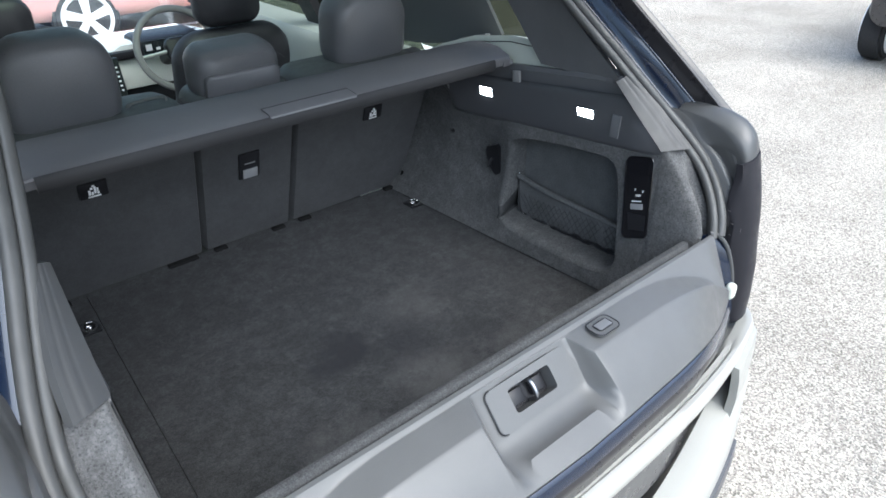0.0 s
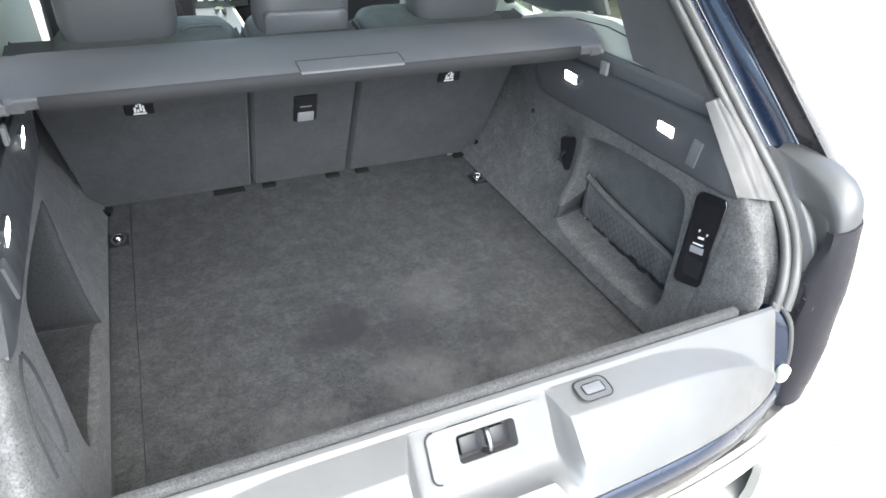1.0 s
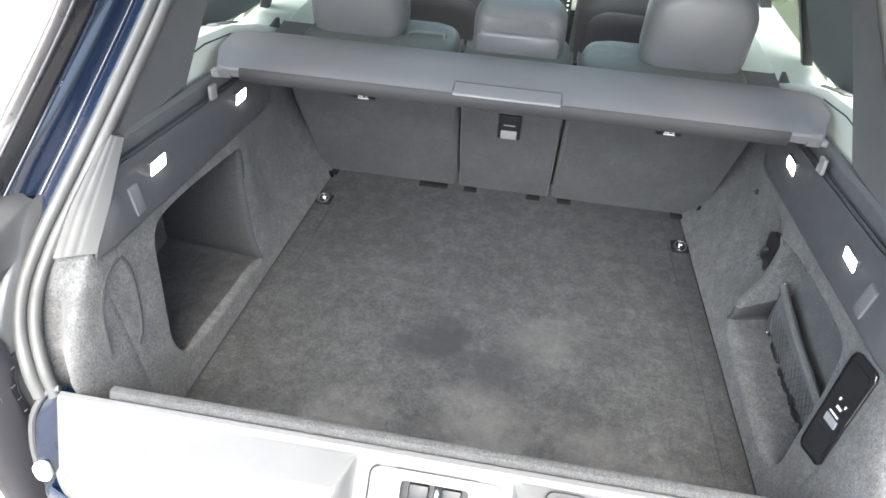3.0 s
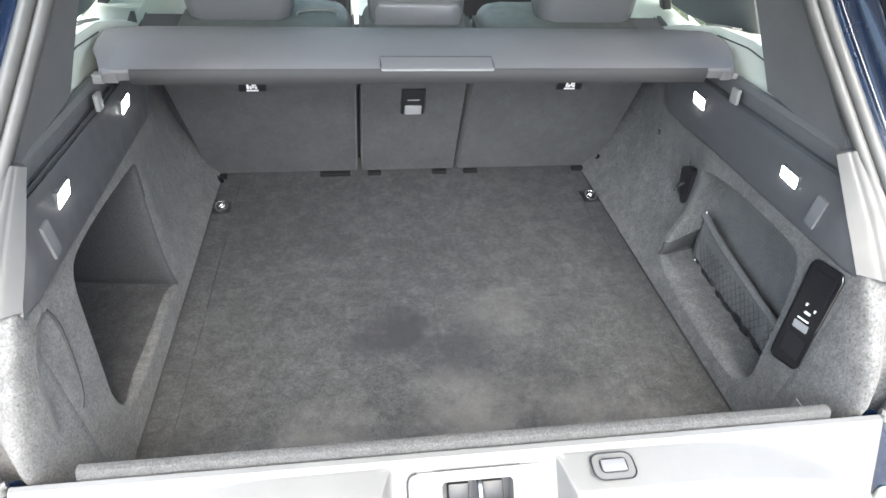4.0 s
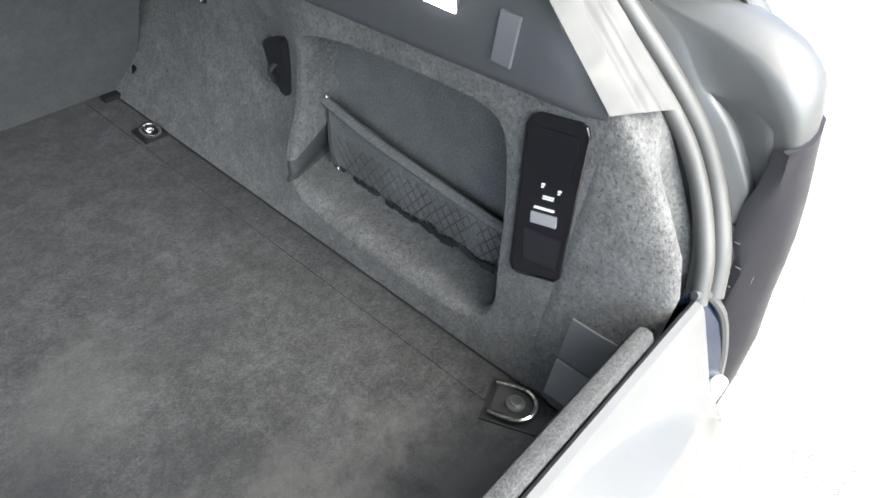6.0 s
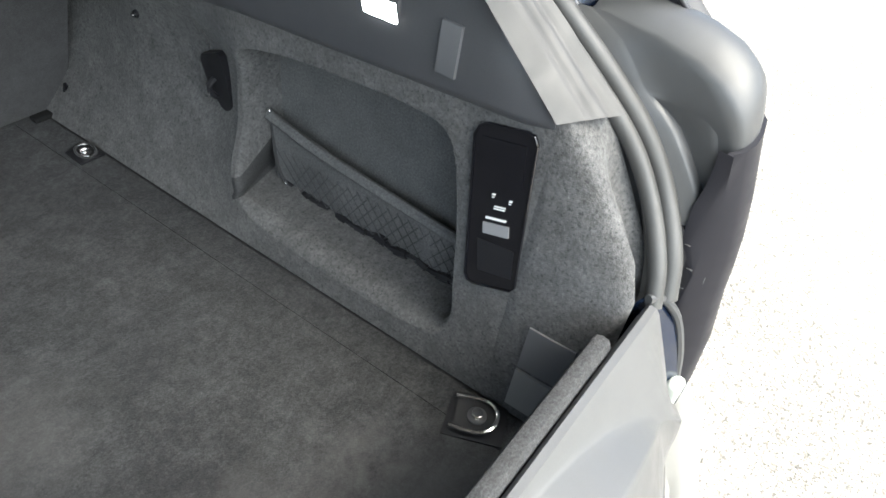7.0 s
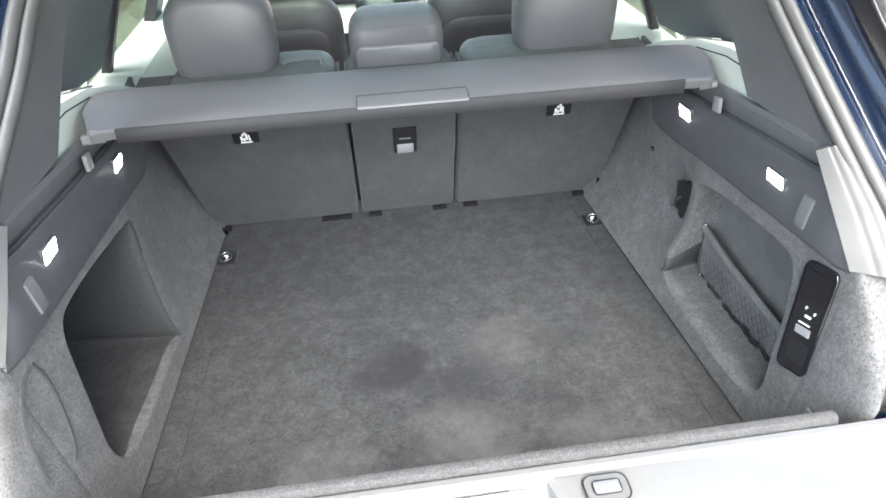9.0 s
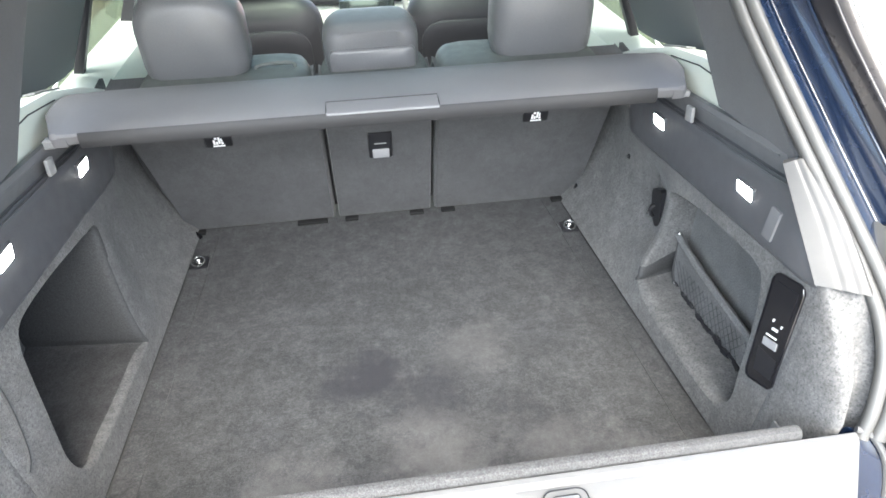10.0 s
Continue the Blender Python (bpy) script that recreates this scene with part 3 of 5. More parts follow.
# elastic-strap loop of the left lining and the hatch on the right one
def lined(s, y, z, out=0.0):
    """A point on the lining, also round its rear corner."""
    if y >= 0.10:
        return (s * (wall_x(y, z, s) - out), y, z)
    line = corner_line(z, s)
    near = line[:14]
    k = min(range(len(near) - 1), key=lambda i: abs(near[i].y + near[i + 1].y - 2 * y))
    t = (y - near[k].y) / (near[k + 1].y - near[k].y) if abs(near[k + 1].y - near[k].y) > 1e-6 else 0.0
    return (s * (lerp(near[k].x, near[k + 1].x, max(0.0, min(1.0, t))) - out), y, z)


for pts in (((0.157, 1.188), (0.164, 1.16), (0.163, 1.13), (0.151, 1.078), (0.133, 1.032), (0.114, 1.016)), ((0.150, 1.190), (0.122, 1.187), (0.100, 1.178), (0.076, 1.150), (0.062, 1.117), (0.046, 1.05))):
    part("flap_seam", tube(smooth_path([lined(-1, y, z) for y, z in pts], 5), 0.0036, 6), M_RECESSFRONT, wall_left, "dark cut edge of a carpet flap")
flap = [[lined(1, y, z, 0.003) for y in (0.0, 0.03, 0.062)] for z in (0.895, 0.965)]
part("hatch_flap", slab(flap, (0.006, 0, 0)), M_TAB, wall_right, "plain grey lift flap")
flap = [[lined(1, y, z, 0.004) for y in (0.0, 0.03, 0.062)] for z in (0.82, 0.888)]
part("hatch_plate", slab(flap, (0.006, 0, 0)), M_CLIP, wall_right, "pale grey plate below the flap")


# ---- pillar trim, seal and painted pillar ----
def rear_pillar(s, name):
    pil = thing(name, "pale grey fluted rear pillar trim beside the boot opening", "pillar trim", kind="structure")
    if s > 0:
        inner = smooth_path([(0.6225, 0.100, 1.232), (0.622, 0.14, 1.268), (0.621, 0.18, 1.304), (0.617, 0.246, 1.368)], 4)
        outer = smooth_path([(0.686, 0.056, 1.236), (0.686, 0.100, 1.268), (0.678, 0.155, 1.317), (0.652, 0.232, 1.384)], 4)
    else:
        inner = smooth_path([(0.6265, 0.104, 1.236), (0.6265, 0.142, 1.268), (0.626, 0.179, 1.302), (0.625, 0.250, 1.374)], 4)
        outer = smooth_path([(0.680, 0.070, 1.242), (0.676, 0.115, 1.282), (0.668, 0.156, 1.318), (0.646, 0.236, 1.386)], 4)
    flute = 0.0016 if s > 0 else 0.0007
    rows = []
    for p, q in zip(inner, outer):
        row = []
        for u in [j / 24 for j in range(25)]:
            groove = flute * (math.exp(-((u - 0.48) / 0.055) ** 2) + math.exp(-((u - 0.76) / 0.055) ** 2)) - 0.0022 * math.sin(u * math.pi)
            row.append((s * lerp(p.x, q.x, u), lerp(p.y, q.y, u) + 0.7 * groove, lerp(p.z, q.z, u) - 0.7 * groove))
        rows.append(row)
    part("pillar_trim", slab(rows, (s * 0.008, 0.01, 0)), M_PILLAR, pil)
    return pil


SEAL_LINE = [(0.676, -0.048, 1.045), (0.694, -0.030, 1.09), (0.716, 0.008, 1.145), (0.720, 0.050, 1.197), (0.710, 0.105, 1.25), (0.690, 0.172, 1.312), (0.656, 0.265, 1.405), (0.617, 0.41, 1.535), (0.600, 0.49, 1.61), (0.568, 0.60, 1.71), (0.50, 0.655, 1.775)]


def seal(s):
    ob = thing("weatherstrip", "light grey rubber seal round the boot opening", "seal", "boot opening seals", kind="structure")
    line = smooth_path([(s * x, y, z) for x, y, z in SEAL_LINE], 8)
    part("seal_bulb", tube([p + Vector((s * 0.007, -0.009, 0.003)) for p in line], 0.0115, 12), M_SEAL, ob)
    part("seal_lip", tube([p + Vector((-s * 0.013, -0.001, 0)) for p in line], 0.0105, 10), M_SEAL, ob)
    part("seal_channel", tube([p + Vector((0, 0.010, 0.006)) for p in line], 0.012, 8), M_SEAL, ob)


def painted_pillar(s):
    ob = thing("body_pillar", "glossy dark blue painted rear pillar channel", "car body", kind="structure")
    line = smooth_path(SEAL_LINE[4:], 4)
    def strip(name, prof, mat, lab=""):
        rows = [[(s * (x + dx), y + dy, z + 0.004) for dx, dy in prof] for x, y, z in line]
        return part(name, slab(rows, (0, 0.010, 0.0)), mat, ob, lab)
    def fold(dx, dy, r, mat):
        part("pillar_fold", tube([(s * (x + dx), y + dy, z + 0.004) for x, y, z in line], r, 10), mat, ob)
    strip("inner_flange", ((0.008, 0.010), (0.014, -0.004), (0.024, -0.002), (0.040, 0.010), (0.050, 0.018)), M_PAINT)
    fold(0.052, 0.018, 0.0042, M_PAINT)
    strip("pillar_channel", ((0.054, 0.020), (0.062, 0.010), (0.068, -0.004), (0.074, -0.018), (0.081, -0.031), (0.087, -0.039)), M_PAINT)
    fold(0.089, -0.040, 0.0040, M_PAINT)
    strip("pillar_garnish", ((0.091, -0.040), (0.094, -0.058), (0.096, -0.078), (0.099, -0.100)), M_GARNISH, "black outer pillar garnish")
    fold(0.101, -0.103, 0.0034, M_GARNISH)
    ring = part("bolt_washer", cylinder((s * 0.712, 0.182, 1.303), (s * 0.25, -0.8, 0.6), 0.017, 0.006, 24, 0.0015), M_PAINT, ob)
    part("bolt_head", cylinder((s * 0.712, 0.178, 1.306), (s * 0.25, -0.8, 0.6), 0.0105, 0.010, 6, 0.0015), M_PAINT, ring)
    strip("outer_edge", ((0.103, -0.104), (0.112, -0.112), (0.121, -0.116), (0.130, -0.108), (0.140, -0.06), (0.150, 0.05)), M_GARNISH)


def tail_lamp(s):
    ob = thing("tail_lamp", "upright smoked tail lamp in a pale grey moulded housing", "tail lamp", "tail lamps")
    def curve(z, table):
        return float(np.interp(z, [a for a, _ in table], [b for _, b in table]))
    rear = ((0.785, -0.118), (0.86, -0.117), (0.944, -0.111), (1.02, -0.098), (1.088, -0.090), (1.15, -0.076), (1.206, -0.060), (1.25, -0.050), (1.32, -0.040))
    near = ((0.79, -0.055), (1.06, -0.052), (1.115, -0.022), (1.165, 0.015), (1.205, 0.048), (1.26, 0.098), (1.30, 0.112), (1.32, 0.112))
    rows, lens = [], []
    zs = [0.785 + 0.0225 * i for i in range(20)] + [1.225, 1.235, 1.245, 1.255, 1.265, 1.275, 1.285, 1.297, 1.310, 1.318, 1.322]
    for z in zs:
        shrink = float(np.interp(z, (1.24, 1.262, 1.28, 1.297, 1.310, 1.318, 1.322), (0, 0.015, 0.05, 0.13, 0.27, 0.48, 0.75)))
        yo, yi = curve(z, rear), curve(z, near)
        d = soft(0.86, 1.02, z) * (1 - soft(1.205, 1.265, z))                 # teardrop hollow beside the seal
        yb = yi - min(0.036, 0.62 * (yi - yo))
        ring = [(0.716, yi + 0.030), (0.722, yi + 0.006), (0.729, lerp(yi, yb, 0.4)), (0.733, lerp(yi, yb, 0.8)), (0.735, yb + 0.002), (0.7365, yb - 0.001), (0.738 + 0.011 * d, yb - 0.004),
                (0.741 + 0.009 * d, lerp(yb, yo, 0.28)), (0.743 + 0.005 * d, lerp(yb, yo, 0.52)), (0.744 + 0.002 * d, lerp(yb, yo, 0.74)), (0.7455 + 0.001 * d, yo + 0.012), (0.751, yo + 0.005), (0.762, yo + 0.001), (0.778, yo),
                (0.798, yo + 0.004), (0.811, yo + 0.016), (0.821, yo + 0.05), (0.842, yo + 0.14), (0.868, yo + 0.34)]
        cx, cy = 0.752, yi + 0.07
        ring = [(lerp(x, cx, shrink if k < 17 else shrink * 0.5), lerp(y, cy, shrink if k < 17 else 0)) for k, (x, y) in enumerate(ring)]
        rows.append([(s * x, y, z - 0.036 * soft(1.2, 1.3, z) * soft(0.80, 0.72, x)) for x, y in ring])
    for z in (0.790, 0.86, 0.944, 1.02, 1.06, 1.10, 1.14, 1.17, 1.195, 1.212):
        row = []
        yi = curve(z, near)
        yb = yi - min(0.036, 0.62 * (yi - curve(z, rear)))
        for k in range(-3, 8):
            zz = z + 0.033 * max(k, 0) / 7 * soft(1.1, 1.21, z)
            yo = curve(zz, rear)
            if k < 0:                                                          # lens wraps round onto the inner side
                v = soft(1.09, 1.212, z)
                y = min(yo + (0.026, 0.038, 0.050)[-k - 1] * lerp(1, 0.42, v), yi - 0.014)
                x = float(np.interp(y, (yo + 0.012, yb - 0.001, yb + 0.002, lerp(yi, yb, 0.8), lerp(yi, yb, 0.4), yi + 0.006), (0.7435, 0.7365, 0.735, 0.733, 0.729, 0.722)))
                row.append((s * (min(x, 0.7430) - 0.0065), y, zz))
                continue
            row.append((s * (0.7400, 0.7465, 0.7600, 0.778, 0.7995, 0.8135, 0.8235, 0.8450)[k], yo + (0.012, 0.002, -0.0035, -0.004, 0.0, 0.0145, 0.05, 0.14)[k], zz))
        lens.append(row)
    part("housing", slab(rows, (0, 0.02, -0.002)), M_HOUSING, ob, angle=55)
    part("lens", slab(lens, (0, 0.006, 0)), M_LENS, ob, "smoked dark lens")
    slot = [(z, curve(z, near)) for z in (1.115, 1.085, 1.055, 1.025, 0.995)]
    vent = part("drain_vent", plate([(s * 0.7205, y - 0.004, z) for z, y in slot] + [(s * 0.7240, y - 0.0125, z) for z, y in slot[::-1]], (s * 0.010, 0, 0)), M_BLACK, ob, "black slatted vent")
    for z, y in slot[1:]:
        part("vent_slat", cube(s * 0.7212, s * 0.7250, y - 0.0115, y - 0.0048, z + 0.012, z + 0.0132, 0.0005), M_GAP, vent)
    return ob


pillar_left, pillar_right = rear_pillar(-1, "pillar_trim_left"), rear_pillar(1, "pillar_trim_right")
for s in (-1, 1):
    seal(s)
    painted_pillar(s)
    tail_lamp(s)


# ---- lower tailgate ----
def table(x, xs, vs):
    return float(np.interp(abs(x), xs, vs))


def lip(x):
    """The trim's outer edge: how far back it reaches and how high it lies."""
    return table(x, (0, 0.1, 0.2, 0.3, 0.36, 0.40, 0.45, 0.50, 0.55, 0.60, 0.64, 0.70), (-0.222, -0.2195, -0.216, -0.212, -0.208, -0.202, -0.192, -0.178, -0.163, -0.146, -0.131, -0.108)), 0.950 - 0.075 * soft(0.35, 0.69, abs(x))


def crease(x):
    """The two lines of the crescent shelf in the trim: its inner and its outer edge."""
    xs = (0, 0.30, 0.35, 0.40, 0.45, 0.50, 0.55, 0.60, 0.64, 0.70)
    za = table(x, xs, (1.051, 1.0505, 1.050, 1.047, 1.039, 1.027, 1.008, 0.978, 0.946, 0.90))
    cy = table(x, xs, (-0.121, -0.123, -0.124, -0.125, -0.125, -0.124, -0.121, -0.117, -0.115, -0.115))
    ay = -0.064 - 0.80 * (1.051 - za)
    return ay, za, min(cy, ay - 0.004), za - 0.006 - 0.1 * (ay - cy)


def tailgate():
    tg = thing("tailgate", "closed lower tailgate topped with pale grey plastic trim", "tailgate")
    half = 0.650
    xs = sorted({round(-half + 2 * half * i / 110, 4) for i in range(111)} | {-0.166, -0.156, -0.147, -0.138, 0.105, 0.115, 0.125, -0.078, -0.074, 0.046, 0.050})
    steps = (0, 0.04, 0.12, 0.25, 0.4, 0.55, 0.7, 0.85, 0.95, 1)
    well = ((-0.0655, 1.048), (-0.068, 1.043), (-0.085, 1.024), (-0.105, 1.001), (-0.121, 0.981), (-0.130, 0.971), (-0.150, 0.964), (-0.166, 0.963), (-0.181, 0.970))
    rows = []
    for x in xs:
        a = abs(x)
        ly, lz = lip(x)
        out = soft(0.103, 0.127, x) if x > 0 else soft(0.138, 0.166, -x)
        fall = soft(0.22, 0.66, a)
        ay, az, cy, cz = crease(x)
        ay, az = max(ay, ly + 0.014), max(az, lz + 0.010)
        cy, cz = max(cy, ly + 0.004), max(cz, lz + 0.002)
        row = [(x, -0.042, 1.030), (x, -0.044, 1.054), (x, -0.048, 1.059), (x, -0.056, 1.058), (x, -0.061, 1.052)]
        row += [(x, lerp(-0.063, ay, u), lerp(1.0505, az, u)) for u in (0.5, 0.96)]
        row += [(x, lerp(-0.0635, lerp(ay, cy, u), out), lerp(1.050, lerp(az, cz, u), out)) for u in (0.05, 0.3, 0.6, 0.95)]
        for k, t in enumerate(steps):
            yo, zo = lerp(cy, ly, t), lerp(cz, lz, t)
            bulge = 0.006 * math.sin(math.pi * t) * (1 - 0.5 * fall)
            yo, zo = yo - bulge * 0.8, zo + bulge * 0.5
            yi, zi = well[k] if k < 9 else (ly, lz)
            if -0.076 < x < 0.048 and 1 < k < 4:
                yi, zi = yi + 0.030, zi - 0.026                              # pocket behind the latch plate
            shift = (0, 0, 0, 0, 0, 0.001, 0.004, 0.013, 0.034, 0)[k]                # rounded lower corners
            part_out = soft(0.103 - shift, 0.127 - shift, x) if x > 0 else soft(0.138 - shift, 0.166 - shift, -x)
            row.append((x, lerp(yi, yo, part_out), lerp(zi, zo, part_out)))
        rows.append(row)
    part("trim_panel", slab(rows, (0, 0.004, -0.02)), M_GREY, tg, angle=42)
    # carpet-covered inner edge
    rows = [[(x, -0.039, 1.035), (x, -0.040, 1.060), (x, -0.037, 1.065), (x, -0.030, 1.066), (x, -0.023, 1.063), (x, -0.020, 1.055), (x, -0.019, 0.82)] for x in [-0.568 + 1.136 * i / 40 for i in range(41)]]
    part("carpet_edge", slab(rows, (0, -0.002, -0.004)), M_STRIP, tg)
    # painted skin outside the trim
    rows = []
    for i in range(49):
        x = -0.700 + 1.40 * i / 48
        y, z = lip(x)
        rows.append([(x, y + 0.006, z - 0.012), (x, y - 0.001, z - 0.004), (x, y - 0.006, z - 0.008), (x, y - 0.011, z - 0.022), (x, y - 0.012, z - 0.032)])
    part("skin", slab(rows, (0, 0.02, -0.01)), M_PAINT, tg, "glossy dark blue painted outer skin")
    rows = []
    for i in range(49):
        x = -0.700 + 1.40 * i / 48
        y, z = lip(x)
        rows.append([(x, y - 0.007, z - 0.033), (x, y - 0.012, z - 0.038), (x, y - 0.014, z - 0.050), (x, y - 0.010, z - 0.064), (x, y - 0.002, z - 0.078), (x, y + 0.006, 0.76), (x, y + 0.006, 0.60)])
    part("lower_skin", slab(rows, (0, 0.02, -0.01)), M_GARNISH, tg, "dark lower edge of the tailgate")
    for s in (-1, 1):
        rows = []
        for z, y0, y1 in ((1.056, -0.040, -0.052), (1.045, -0.035, -0.062), (1.02, -0.03, -0.078), (0.95, -0.03, -0.105), (0.87, -0.03, -0.122), (0.75, -0.03, -0.122)):
            rows.append([(s * 0.653, y0, z), (s * 0.676, lerp(y0, y1, 0.30), z - 0.004), (s * 0.697, lerp(y0, y1, 0.72), z - 0.008), (s * 0.694, y1, z - 0.01), (s * 0.672, lerp(y0, y1, 0.8), z - 0.01), (s * 0.656, lerp(y0, y1, 0.6), z - 0.01)])
        part("end_flange", slab(rows, (-s * 0.008, 0.006, 0)), M_PAINT, tg, "glossy dark blue painted end")
        part("buffer", turned(pillow(0.026, 0.044, 0.020, 0.011), Matrix.Translation((s * 0.690, -0.110, 0.912))), M_IVORY, tg, "pale buffer block")
        cap = pose(s * 0.592, -0.0795, 1.006, -22, 0, s * 4)
        u_line = [(-s * 0.018, 0, 0.022), (-s * 0.018, 0, -0.014), (-s * 0.0165, 0, -0.019), (-s * 0.012, 0, -0.021), (s * 0.012, 0, -0.021), (s * 0.0165, 0, -0.019), (s * 0.018, 0, -0.014), (s * 0.018, 0, 0.022)]
        part("cap_groove", turned(tube(u_line, 0.0006, 6), cap), M_DARKPLASTIC, tg)
        rim_line = smooth_path([(s * 0.654, -0.043, 1.060), (s * 0.676, -0.054, 1.052), (s * 0.694, -0.075, 1.020), (s * 0.700, -0.094, 0.970), (s * 0.699, -0.106, 0.925)], 4)
        part("flange_rim", tube(rim_line, 0.0055, 8), M_HOUSING, tg, "pale rim of the painted end")
    # latch plate, opening and striker
    tilt = pose(-0.014, -0.0955, 1.0105, -41.3, 0, 0)
    loop = rounded(0.206, 0.082, 0.014)
    hole = rounded(0.106, 0.046, 0.007)
    bm = bmesh.new()
    n = len(loop)
    o = [bm.verts.new((x, -0.004, z)) for x, z in loop]
    i_ = [bm.verts.new((x + 0.0, -0.004, z + 0.002)) for x, z in hole]
    d_ = [bm.verts.new((x + 0.0, 0.03, z + 0.002)) for x, z in hole]
    ob_ = [bm.verts.new((x, 0.004, z)) for x, z in loop]
    for j in range(n):
        k = (j + 1) % n
        bm.faces.new((o[j], o[k], i_[k], i_[j]))
        bm.faces.new((i_[j], i_[k], d_[k], d_[j]))
        bm.faces.new((o[j], ob_[j], ob_[k], o[k]))
    plate_ob = part("latch_plate", turned(bm, tilt), M_GREY, tg, angle=30)
    part("latch_recess", turned(plate([(x, 0.027, z + 0.002) for x, z in rounded(0.110, 0.050, 0.007)], (0, 0.002, 0)), tilt), M_BLACK, plate_ob, "dark latch opening")
    part("striker", turned(tube(smooth_path([(0.004, 0.024, -0.020), (0.004, 0.004, -0.018), (0.004, -0.002, 0.0), (0.004, 0.004, 0.018), (0.004, 0.024, 0.020)], 5), 0.0048, 10), tilt), M_STEEL, plate_ob, "bare steel striker")
    for dx in (-0.026, 0.026):
        part("latch_block", turned(cube(dx - 0.016, dx + 0.016, 0.014, 0.027, -0.014, 0.016, 0.003), tilt), M_BLACK, plate_ob)
    rim_gap = [(x, -0.0042, z) for x, z in loop if x < -0.088]
    part("plate_gap", turned(tube(rim_gap, 0.0016, 6), tilt), M_BLACK, plate_ob, "dark gap beside the plate")
    # closing button
    base = pose(0.186, -0.092, 1.0538, 1, 0, 0)
    rim = part("button_ring", turned(plate([(x, z, 0) for x, z in rounded(0.064, 0.044, 0.014)], (0, 0, -0.004)), base @ Matrix.Translation((0, 0, -0.0012))), M_GREY, tg)
    part("button_groove", turned(tube([(x, z, -0.0012) for x, z in rounded(0.064, 0.044, 0.014)], 0.0013, 6, closed=True), base), M_BLACK, rim)
    part("button_groove", turned(tube([(x, z, 0.0005) for x, z in rounded(0.040, 0.022, 0.006)], 0.0012, 6, closed=True), base), M_BLACK, rim)
    part("button", turned(cube(-0.019, 0.019, -0.010, 0.010, -0.002, 0.002, 0.002), base), M_TAB, rim, "pale push button")
    return tg


tailgate()


def upper_tailgate():
    ug = thing("upper_tailgate", "raised upper tailgate with a dark glass pane overhead", "tailgate")
    at_t = lambda t, x: (x, lerp(0.60, -0.52, t), lerp(1.83, 2.16, t) + 0.05 * math.sin(math.pi * t))
    for s in (-1, 1):
        part("side_frame", slab([[at_t(t, s * 0.50), at_t(t, s * (0.72 - 0.02 * t))] for t in (0, 0.25, 0.5, 0.75, 1)], (0, 0.01, 0.06)), M_IVORY, ug)
    part("lower_frame", slab([[at_t(t, x) for x in (-0.495, 0, 0.495)] for t in (0.78, 1.0)], (0, 0.01, 0.06)), M_IVORY, ug)
    part("top_frame", slab([[at_t(t, x) for x in (-0.495, 0, 0.495)] for t in (0.0, 0.12)], (0, 0.01, 0.06)), M_IVORY, ug)
    part("rear_window", slab([[at_t(t, x) for x in (-0.495, 0, 0.495)] for t in (0.125, 0.35, 0.55, 0.775)], (0, 0.004, 0.03)), M_GLOSSBLACK, ug, "dark privacy glass")
    for s in (-1, 1):
        part("outer_skin", slab([[Vector(at_t(t, s * 0.50)) + Vector((0, 0.012, 0.066)), Vector(at_t(t, s * (0.725 - 0.02 * t))) + Vector((0, 0.012, 0.066))] for t in (0, 0.25, 0.5, 0.75, 1)], (0, 0.004, 0.015)), M_PAINT, ug, "dark blue painted outside")


upper_tailgate()


